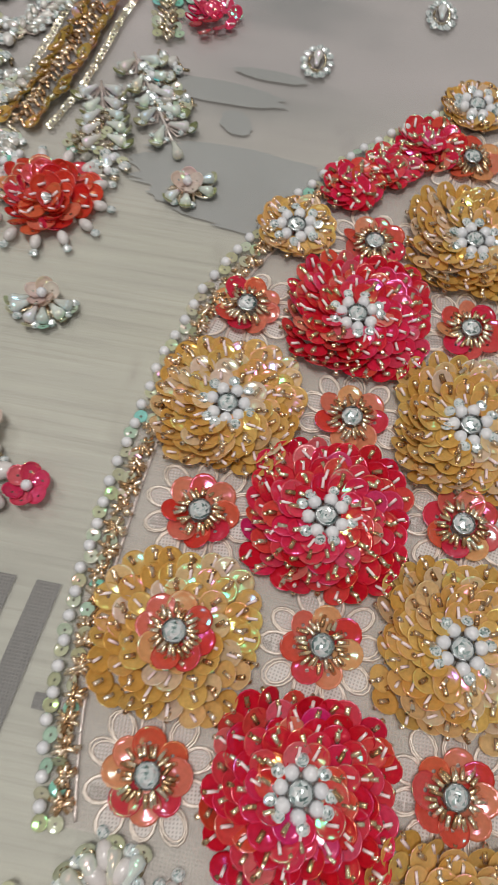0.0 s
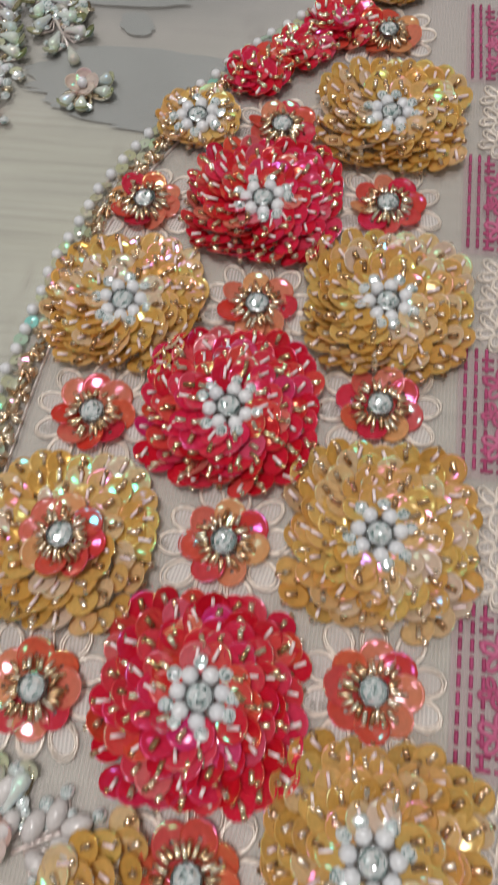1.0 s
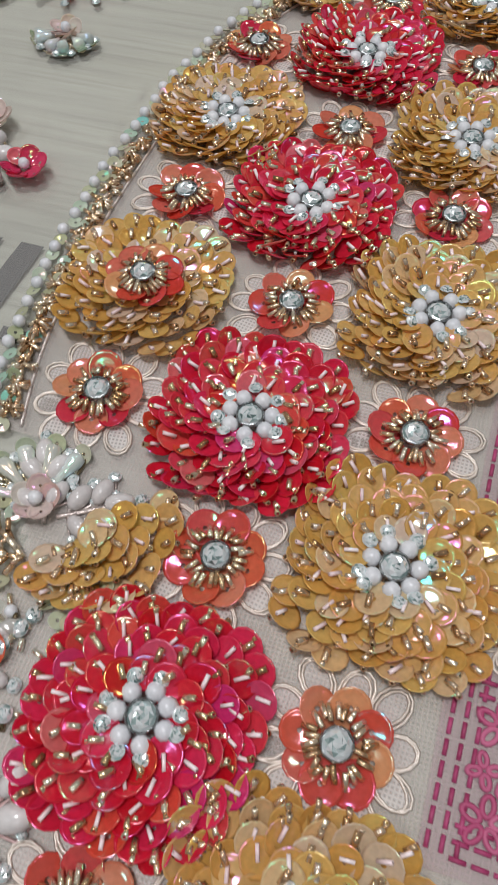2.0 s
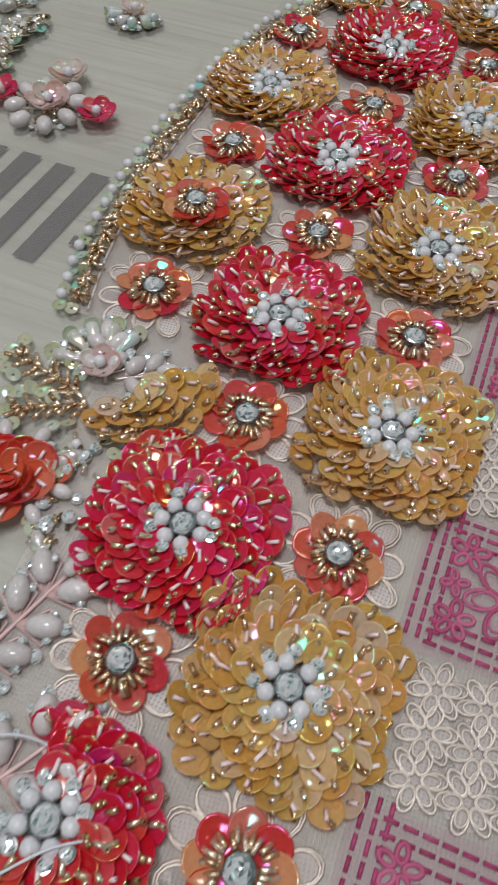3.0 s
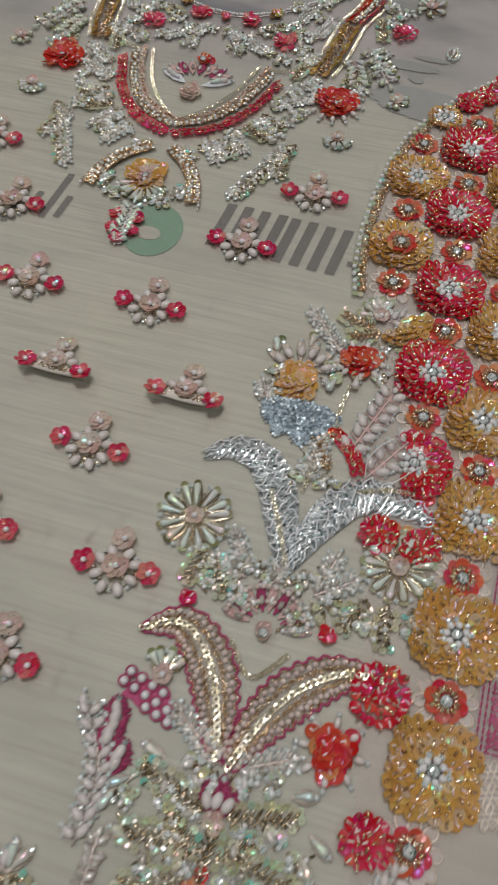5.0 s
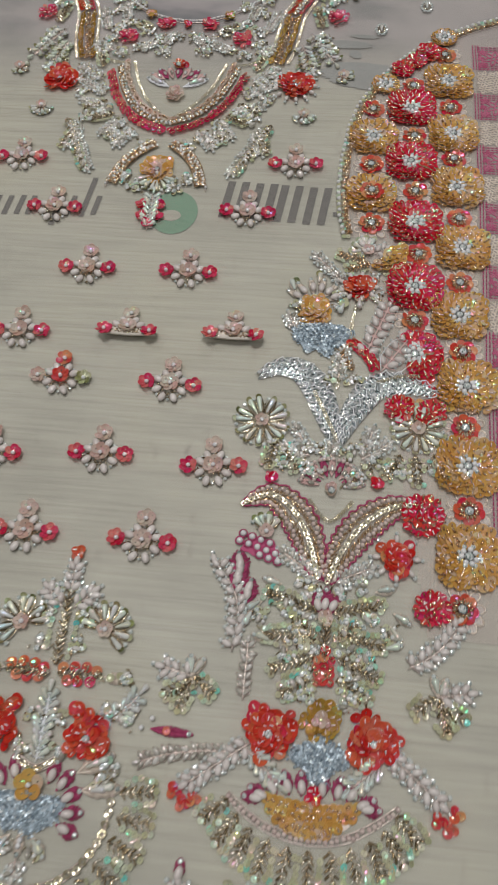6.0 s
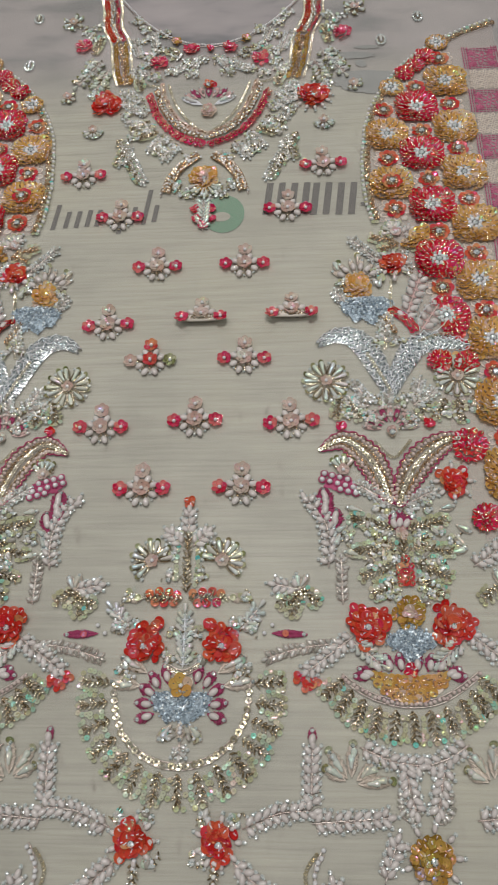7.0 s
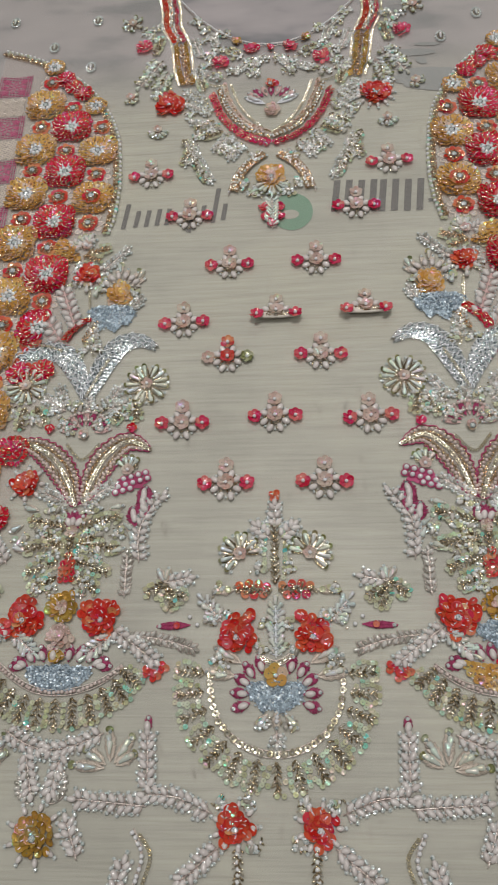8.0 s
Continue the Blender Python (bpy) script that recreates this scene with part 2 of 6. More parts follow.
BANNER = banner_material()
INK, GREEN_INK = plain("dark_ink", (0.014, 0.014, 0.016), 0.5, 300), plain("green_ink", (0.08, 0.26, 0.15), 0.5, 300)
GREY_INK = plain("grey_ink", (0.24, 0.26, 0.26), 0.5, 25)
WHITE_PAINT = plain("ceiling_paint", (0.8, 0.8, 0.79))
WALL, FLOOR, WOOD = plain("wall_paint", (0.62, 0.62, 0.6)), plain("floor_tile", (0.35, 0.33, 0.3)), plain("table_wood", (0.25, 0.16, 0.1))


# ---- shapes: vertices and faces, joined or shared ----
def lathe(profile, n=12):
    """A turned shape from (radius, height) pairs; a zero radius closes it with one vertex."""
    vs, fs, rings = [], [], []
    for r, z in profile:
        if r < 1e-9:
            rings.append([len(vs)])
            vs.append((0, 0, z))
        else:
            rings.append(list(range(len(vs), len(vs) + n)))
            vs += [(r * math.cos(2 * math.pi * i / n), r * math.sin(2 * math.pi * i / n), z) for i in range(n)]
    for a, b in zip(rings, rings[1:]):
        for i in range(n):
            j = (i + 1) % n
            if len(a) == 1:
                fs.append((a[0], b[j], b[i]))
            elif len(b) == 1:
                fs.append((a[i], a[j], b[0]))
            else:
                fs.append((a[i], a[j], b[j], b[i]))
    return vs, fs


def tube(points, r, n=5, closed=False, flat=1.0):
    """A cord of radius r along points; flat squeezes its height."""
    pts, vs, fs = [Vector(p) for p in points], [], []
    k = len(pts)
    for i, p in enumerate(pts):
        a, b = (pts[i - 1], pts[(i + 1) % k]) if closed else (pts[max(i - 1, 0)], pts[min(i + 1, k - 1)])
        d = (b - a).normalized() if (b - a).length > 1e-9 else Vector((1, 0, 0))
        side = d.cross(Vector((0, 0, 1)))
        side = side.normalized() if side.length > 1e-6 else Vector((1, 0, 0))
        up = side.cross(d)
        vs += [tuple(p + side * (r * math.cos(2 * math.pi * j / n)) + up * (r * flat * math.sin(2 * math.pi * j / n))) for j in range(n)]
    for i in range(k if closed else k - 1):
        for j in range(n):
            a, b = i * n, ((i + 1) % k) * n
            fs.append((a + j, a + (j + 1) % n, b + (j + 1) % n, b + j))
    if not closed:
        fs += [tuple(range(n))[::-1], tuple(range((k - 1) * n, k * n))]
    return vs, fs


def mesh_of(name, shapes, material, smooth=True):
    """One mesh from (shape, matrix) pairs; matrix None leaves the shape in place."""
    vs, fs = [], []
    for (v, f), m in shapes:
        k = len(vs)
        vs += v if m is None else [tuple(m @ Vector(p)) for p in v]
        fs += [tuple(i + k for i in q) for q in f]
    me = bpy.data.meshes.new(name)
    me.from_pydata(vs, [], fs)
    me.materials.append(material)
    if smooth:
        me.polygons.foreach_set("use_smooth", [True] * len(fs))
    me.update()
    return me


def sequin_shape(r, n=14, cup=0.28, hole=0.13):
    return lathe([(hole * r, 0.0), (0.55 * r, 0.05 * r), (0.84 * r, cup * 0.5 * r), (r, cup * r), (0.985 * r, cup * r - 0.00012), (0.8 * r, cup * 0.4 * r - 0.0002)], n)


def oval_shape(a, b, n=10):
    """A bead of length 2a along y and width 2b."""
    v, f = lathe([(0.0, -a), (b * 0.62, -a * 0.78), (b * 0.95, -a * 0.35), (b, 0), (b * 0.95, a * 0.35), (b * 0.62, a * 0.78), (0.0, a)], n)
    return [(x, z, y) for x, y, z in v], f


def drop_shape(length, b, n=10):
    """A drop bead from the origin along y, thicker at its far end."""
    v, f = lathe([(0.0, 0.0), (b * 0.4, length * 0.06), (b * 0.6, length * 0.4), (b * 0.95, length * 0.72), (b * 0.85, length * 0.9), (0.0, length)], n)
    return [(x, z, y) for x, y, z in v], f


def bugle_shape(length, r, n=6):
    """A short glass tube along y."""
    v, f = lathe([(r * 0.45, -length / 2), (r, -length / 2), (r * 1.05, 0), (r, length / 2), (r * 0.45, length / 2)], n)
    return [(x, z, y) for x, y, z in v], f


def stone_shape(r):
    """A cut crystal: many small crown facets, each tipped its own way."""
    rnd = random.Random(8)
    v, f = lathe([(0.0, r * 0.70), (r * 0.30, r * 0.66), (r * 0.58, r * 0.56), (r * 0.82, r * 0.38), (r, r * 0.1), (r, 0.0)], 8)
    turned = []
    for i, (x, y, z) in enumerate(v):
        a = 0.39 if (i - 1) // 8 % 2 and i > 0 else 0.0
        z += rnd.uniform(-0.05, 0.05) * r if 0 < i < 25 else 0.0
        turned.append((x * math.cos(a) - y * math.sin(a), x * math.sin(a) + y * math.cos(a), z))
    cut = []
    for q in f:
        cut += [q] if len(q) == 3 else [(q[0], q[1], q[2]), (q[0], q[2], q[3])]
    vs, fs = [], []
    for q in cut:
        fs.append((len(vs), len(vs) + 1, len(vs) + 2))
        vs += [turned[i] for i in q]
    return vs, fs


def claw_shape(r):
    return lathe([(r * 1.02, 0.0), (r * 1.12, r * 0.1), (r * 1.12, r * 0.3), (r * 0.98, r * 0.34)], 12)


MM = 0.001
MESH = {}


def bead(kind):
    """The shared mesh of one kind of bead or sequin, made when first asked for."""
    if kind not in MESH:
        MESH[kind] = KINDS[kind]()
    return MESH[kind]


def kind_of(name, shape, material, smooth=True):
    return lambda: mesh_of(name, [(shape, None)], material, smooth)


KINDS = {
    "red": kind_of("red_sequin", sequin_shape(3.6 * MM, cup=0.15), RED),
    "red_small": kind_of("red_sequin_small", sequin_shape(2.9 * MM), RED),
    "crimson": kind_of("crimson_sequin", sequin_shape(2.9 * MM), CRIMSON),
    "tomato": kind_of("tomato_sequin", sequin_shape(3.9 * MM), TOMATO),
    "orange": kind_of("orange_sequin", sequin_shape(3.5 * MM, cup=0.16), ORANGE),
    "orange_small": kind_of("orange_sequin_small", sequin_shape(2.6 * MM), ORANGE),
    "mustard": kind_of("mustard_sequin", sequin_shape(3.5 * MM, cup=0.15), MUSTARD),
    "ochre": kind_of("ochre_sequin", sequin_shape(3.4 * MM), OCHRE),
    "ochre_small": kind_of("ochre_sequin_small", sequin_shape(2.6 * MM), OCHRE),
    "peach": kind_of("peach_sequin", sequin_shape(2.9 * MM), PEACH),
    "mint": kind_of("mint_sequin", sequin_shape(2.0 * MM, cup=0.12, hole=0.2), MINT),
    "mint_big": kind_of("mint_sequin_big", sequin_shape(2.8 * MM, cup=0.2, hole=0.18), MINT),
    "olive": kind_of("olive_sequin", sequin_shape(2.7 * MM, cup=0.4), OLIVE),
    "ring": kind_of("ring_sequin", sequin_shape(2.6 * MM, cup=0.1, hole=0.4), SILVER_RING),
    "silver_ring": kind_of("silver_ring", sequin_shape(1.5 * MM, 10, 0.12, 0.4), SILVER_RING),
    "pearl": kind_of("pearl", lathe([(0, -1.7 * MM), (1.2 * MM, -1.2 * MM), (1.7 * MM, 0), (1.2 * MM, 1.2 * MM), (0, 1.7 * MM)], 10), PEARL),
    "pearl_small": kind_of("pearl_small", lathe([(0, -1.2 * MM), (0.85 * MM, -0.85 * MM), (1.2 * MM, 0), (0.85 * MM, 0.85 * MM), (0, 1.2 * MM)], 8), PEARL),
    "blush_pearl": kind_of("blush_pearl", lathe([(0, -1.6 * MM), (1.15 * MM, -1.1 * MM), (1.6 * MM, 0), (1.15 * MM, 1.1 * MM), (0, 1.6 * MM)], 8), BLUSH_PEARL),
    "rice": kind_of("rice_bead", oval_shape(3.5 * MM, 2.15 * MM), RICE),
    "rice_small": kind_of("rice_bead_small", oval_shape(2.7 * MM, 1.5 * MM), CLEAR_BEAD),
    "drop": kind_of("drop_bead", drop_shape(8.0 * MM, 2.1 * MM), DROP),
    "bronze": kind_of("bronze_bead", lathe([(0.5 * MM, -1.4 * MM), (1.7 * MM, -1.0 * MM), (2.1 * MM, 0), (1.7 * MM, 1.0 * MM), (0.5 * MM, 1.4 * MM)], 10), BRONZE),
    "stone": kind_of("stone", stone_shape(2.5 * MM), CRYSTAL, False),
    "stone_claw": kind_of("claw", claw_shape(2.5 * MM), CLAW),
    "crystal": kind_of("small_crystal", stone_shape(1.55 * MM), CRYSTAL, False),
}


SHAPES, BUCKETS = {}, {}
FAR = [False]
FINE_KINDS = ("crystal", "silver_ring", "pearl_small", "blush_pearl")


def piece(name, kind, parent, m):
    """One bead or sequin as a part; the tiniest kinds, and those of the far side, are gathered into one part a thing."""
    if kind in FINE_KINDS or (FAR[0] and kind not in ("stone", "drop")):
        BUCKETS.setdefault((parent.name, kind), (parent, []))[1].append(m)
        return None
    o = new(name, bead(kind))
    o.parent = parent
    o.matrix_basis = m
    return o


def gathered(kind, parent, m):
    """A bead or sequin that is joined with its like in one part of the thing."""
    BUCKETS.setdefault((parent.name, kind), (parent, []))[1].append(m)


def flush():
    """Joins the gathered beads and sequins, thing by thing and kind by kind."""
    for (key, kind), (parent, poses) in BUCKETS.items():
        me = bead(kind)
        vs = np.array([(*v.co, 1.0) for v in me.vertices])
        fs = [tuple(q.vertices) for q in me.polygons]
        allv = np.concatenate([(vs @ np.array(m).T)[:, :3] for m in poses])
        k = len(vs)
        joined = bpy.data.meshes.new("beading")
        joined.from_pydata(allv.tolist(), [], [tuple(i + k * j for i in q) for j in range(len(poses)) for q in fs])
        joined.materials.append(me.materials[0])
        if kind not in ("crystal", "stone"):
            joined.polygons.foreach_set("use_smooth", [True] * len(joined.polygons))
        tagged(part("beading" if len(poses) > 1 else "bead", joined, parent), kind="stuff" if len(poses) > 1 else "")
    BUCKETS.clear()


def part(name, me, parent, m=None, label="", kind=""):
    o = new(name, me)
    o.parent = parent
    if m is not None:
        o.matrix_basis = m
    return tagged(o, label, kind=kind)


def thing(name, u, v, label, category, group="", turn=0.0, z=1.2 * MM, tilt=0.0):
    o = new(name)
    o.empty_display_size = 0.004
    o.matrix_basis = pose(u, v, z, tilt, 0, turn)
    return tagged(o, label, category, group)


def seed_of(u, v):
    return random.Random(int((u + 1) * 10007) * 31 + int((v + 1) * 9973))


def at(x, y, z=0.0, turn=0.0, lean=0.0, roll=0.0):
    """Local pose: lean tips +y upwards, then the turn about z."""
    return Matrix.Translation((x, y, z)) @ Matrix.Rotation(radians(turn), 4, "Z") @ Matrix.Rotation(radians(lean), 4, "X") @ Matrix.Rotation(radians(roll), 4, "Y")


# ---- large structure ----
def slab(name, x0, x1, y0, y1, z0, z1, material, label="", bevel=0.0):
    bm = bmesh.new()
    bmesh.ops.create_cube(bm, size=1.0, matrix=Matrix.Translation(((x0 + x1) / 2, (y0 + y1) / 2, (z0 + z1) / 2)) @ Matrix.Diagonal((x1 - x0, y1 - y0, z1 - z0, 1)))
    if bevel:
        bmesh.ops.bevel(bm, geom=bm.edges[:], offset=bevel, segments=2, affect="EDGES")
    me = bpy.data.meshes.new(name)
    bm.to_mesh(me)
    bm.free()
    me.materials.append(material)
    return new(name, me)


def sheet(name, x0, x1, y0, y1, z, material, nx=60, ny=60, wave=0.0, edge=None):
    """A cloth sheet with soft ripples; edge(x, y) false leaves a cell out."""
    vs, fs = [], []
    for j in range(ny + 1):
        for i in range(nx + 1):
            x, y = x0 + (x1 - x0) * i / nx, y0 + (y1 - y0) * j / ny
            vs.append((x, y, z + wave * noise.noise(Vector((x * 9, y * 14, z)))))
    for j in range(ny):
        for i in range(nx):
            a = j * (nx + 1) + i
            if edge is None or edge(x0 + (x1 - x0) * (i + 0.5) / nx, y0 + (y1 - y0) * (j + 0.5) / ny):
                fs.append((a, a + 1, a + nx + 2, a + nx + 1))
    return new(name, mesh_of(name, [((vs, fs), None)], material))


ROOM = 2.6
tagged(slab("floor", -ROOM, ROOM, -ROOM, ROOM, -0.85, -0.75, FLOOR), "plain stone-coloured shop floor", "floor", kind="structure")
tagged(slab("ceiling", -ROOM, ROOM, -ROOM, ROOM, CEILING, CEILING + 0.1, WHITE_PAINT), "plain white ceiling", "ceiling", kind="structure")
for wall_name, box in (("wall_north", (-ROOM, ROOM, ROOM, ROOM + 0.1)), ("wall_south", (-ROOM, ROOM, -ROOM - 0.1, -ROOM)), ("wall_east", (ROOM, ROOM + 0.1, -ROOM, ROOM)), ("wall_west", (-ROOM - 0.1, -ROOM, -ROOM, ROOM))):
    tagged(slab(wall_name, *box, -0.75, CEILING, WALL), "plain off-white painted wall", "wall", kind="structure")

table = tagged(new("table"), "wooden work table under a printed banner", "table")
part("tabletop", slab("tabletop", -0.8, 0.8, -0.95, 0.95, -0.045, -0.004, WOOD, bevel=0.004).data, table)
bpy.data.objects.remove(bpy.data.objects["tabletop"]) if "tabletop.001" in bpy.data.objects else None
leg_mesh = mesh_of("leg", [(lathe([(0, 0), (0.03, 0), (0.035, 0.35), (0.03, 0.7), (0, 0.705)], 10), None)], WOOD)
for lx in (-0.72, 0.72):
    for ly in (-0.86, 0.86):
        part("leg", leg_mesh, table, pose(lx, ly, -0.75))

tagged(sheet("printed_banner", -0.78, 0.78, -0.92, 0.92, -0.001, BANNER, 80, 90, 0.0004), "pale grey-beige printed vinyl banner with faint streaks", "banner", kind="structure")


def neck_edge(x):
    """The lower rim of the neck opening."""
    return 0.277 + 7.4 * x * x if abs(x) < 0.15 else 9.0


tagged(sheet("net_cloth", -0.42, 0.42, -0.80, 0.62, 0.0008, NET, 120, 200, 0.0, lambda x, y: y < neck_edge(x)), "sheer off-white net cloth laid over the banner", "cloth", kind="structure")


def flat_print(name, outline, material, label, z=0.0):
    me = mesh_of(name, [(([(x, y, 0) for x, y in outline], [tuple(range(len(outline)))]), None)], material, False)
    o = new(name, me)
    o.matrix_basis = Matrix.Translation((0, 0, z))
    return tagged(o, label, "print", kind="structure")


def oval(cx, cy, rx, ry, n=28, slant=0.0):
    return [(cx + rx * math.cos(a) + slant * ry * math.sin(a), cy + ry * math.sin(a)) for a in (2 * math.pi * i / n for i in range(n))]


def bar(x, y, w, h, slant=0.12):
    return [(x - w / 2 - slant * h / 2, y - h / 2), (x + w / 2 - slant * h / 2, y - h / 2), (x + w / 2 + slant * h / 2, y + h / 2), (x - w / 2 + slant * h / 2, y + h / 2)]


# dark printed figures and letters, kept as plain upright bars
for k, fx in enumerate((0.071, 0.096, 0.118, 0.143)):
    for side in (-1, 1):
        flat_print("printed_bar", bar(fx + side * 0.0062, 0.0475 - 0.001 * k, 0.0068, 0.041), INK, "dark grey printed bar on the banner")
flat_print("printed_bar", bar(0.1605, 0.036, 0.008, 0.004, 0), INK, "short dark grey printed dash on the banner")
for lx, lh, ly in ((-0.151, 0.026, 0.031), (-0.139, 0.017, 0.027), (-0.128, 0.017, 0.027), (-0.117, 0.017, 0.028), (-0.107, 0.017, 0.028), (-0.083, 0.026, 0.023), (-0.071, 0.017, 0.030), (-0.058, 0.036, 0.040), (-0.049, 0.017, 0.031)):
    flat_print("printed_bar", bar(lx, ly + 0.003, 0.0048, lh * 1.25), INK, "dark grey printed bar on the banner")
flat_print("printed_roundel", oval(0.02, 0.030, 0.021, 0.024), GREEN_INK, "faded green round print on the banner")
flat_print("printed_roundel_mark", oval(0.018, 0.026, 0.009, 0.006), BANNER, "pale oval mark inside the green print", 0.0004)


def sliver_print(cx, cy, rx, ry, count, seed):
    """A blurred printed shape with ragged ends."""
    rnd = random.Random(seed)
    vs, rows = [], max(14, count * 3)
    for i in range(rows):
        f = 2 * (i + 0.5) / rows - 1
        w = rx * math.sqrt(1 - f * f) * rnd.uniform(0.86, 1.06)
        x, y = cx + rnd.uniform(-0.06, 0.06) * rx - f * rx * 0.25, cy + f * ry
        vs += [(x - w, y, 0), (x + w, y, 0)]
    shapes = [((vs, [(2 * i, 2 * i + 1, 2 * i + 3, 2 * i + 2) for i in range(rows - 1)]), None)]
    return tagged(new("printed_shadow", mesh_of("printed_shadow", shapes, GREY_INK, False)), "blurred grey printed shape on the banner", "print", kind="structure")


sliver_print(0.180, 0.207, 0.043, 0.019, 15, 3)
sliver_print(0.158, 0.251, 0.026, 0.006, 5, 4)
sliver_print(0.168, 0.237, 0.006, 0.006, 3, 5)
sliver_print(0.176, 0.263, 0.014, 0.003, 2, 6)
for o in bpy.data.objects:
    if o.name.startswith("printed_shadow"):
        o.matrix_basis = Matrix.Translation((0, 0, 0.0002))


# ---- things: the sequinned panels ----


def gem(parent, x=0.0, y=0.0, z=0.0, scale=1.0, turn=0.0):
    m = at(x, y, z, turn) @ Matrix.Scale(scale, 4)
    s = piece("rhinestone", "stone", parent, m)
    tagged(s, "clear faceted rhinestone in a claw setting")
    part("claw_setting", bead("stone_claw"), s)
    return s


def sequin_flower(u, v, kind, label, group, size=17.0, rows=4, square=0.0, heart=True, arc=None, top_flat=False, name="sequin_flower"):
    """Shingled rings of cupped sequins round a beaded heart; each sequin is held by a glass bugle."""
    rnd = seed_of(u, v)
    th = thing(name, u, v, label, "flower", group)
    bug, pale = [], []
    inner = 7.6 if heart else 2.2
    for k in range(rows):
        rad = inner + (size - inner - 1.5) * k / max(1, rows - 1)
        n = max(5, int(2 * math.pi * rad / 4.5))
        for i in range(n):
            a = 2 * math.pi * (i + rnd.uniform(-0.2, 0.2)) / n + k * 0.4
            if arc and (math.degrees(a) - arc[0]) % 360 > arc[1]:
                continue
            sq = 1 + square * (abs(math.sin(2 * a)) ** 1.5) * (0.4 + 0.6 * k / rows)
            r = (rad + rnd.uniform(-0.7, 0.7)) * sq * MM
            x, y = r * math.cos(a), r * math.sin(a)
            tip = rnd.gauss((8, 15, 22, 29, 34)[min(4, k)], 7)
            if top_flat and y > 0:
                tip *= 0.3
            m = at(x, y, (1.9 + 0.3 * (rows - 1 - k) + rnd.uniform(0, 0.6)) * MM, math.degrees(a) - 90, tip, rnd.gauss(11, 9)) @ Matrix.Scale(rnd.uniform(0.94, 1.14), 4)
            if rows > 4 and k % 2:
                gathered(kind, th, m)
            else:
                piece("sequin", kind, th, m)
            kb = m @ at(rnd.uniform(-0.4, 0.4) * MM, 0.9 * MM, 0.75 * MM, rnd.gauss(0, 22), rnd.uniform(-15, 20))
            (bug if rnd.random() < 0.6 else pale).append(kb)
            if rnd.random() < 0.85:
                out = 1 + 2.0 * MM / r
                bug.append(at(x * out, y * out, rnd.uniform(2.0, 3.8) * MM, math.degrees(a) - 90 + rnd.gauss(0, 18), rnd.uniform(20, 70)))
    if bug:
        shape = bugle_shape(2.6 * MM, 0.68 * MM)
        part("beadwork", mesh_of("beadwork", [(shape, m) for m in bug], BUGLE), th, label="golden glass bugle beads", kind="stuff")
    if pale:
        shape = bugle_shape(2.8 * MM, 0.42 * MM, 5)
        part("stitching", mesh_of("stitching", [(shape, m) for m in pale], PINK_BUGLE), th, label="pale pink thread stitches", kind="stuff")
    if heart:
        gem(th, 0, 0, 3.6 * MM, 1.16, rnd.uniform(0, 40))
        n = 7
        off = rnd.uniform(0, 6)
        for i in range(n):
            a = off + 2 * math.pi * i / n + rnd.uniform(-0.1, 0.1)
            piece("pearl", "pearl", th, at(4.9 * MM * math.cos(a), 4.9 * MM * math.sin(a), 3.3 * MM, rnd.uniform(0, 360)) @ Matrix.Scale(1.22, 4))
        for i in range(8):
            a = off + 2 * math.pi * (i + rnd.uniform(-0.3, 0.3)) / 8
            piece("small_crystal", "crystal", th, at(7.2 * MM * math.cos(a), 7.2 * MM * math.sin(a), 3.9 * MM, rnd.uniform(0, 90), rnd.uniform(-30, 30)) @ Matrix.Scale(1.1, 4))
    return th


def ellipse_loop(cx, cy, a, b, turn, z, n=14):
    c, s = math.cos(turn), math.sin(turn)
    return [(cx + a * math.cos(q) * c - b * math.sin(q) * s, cy + a * math.cos(q) * s + b * math.sin(q) * c, z) for q in (2 * math.pi * i / n for i in range(n))]


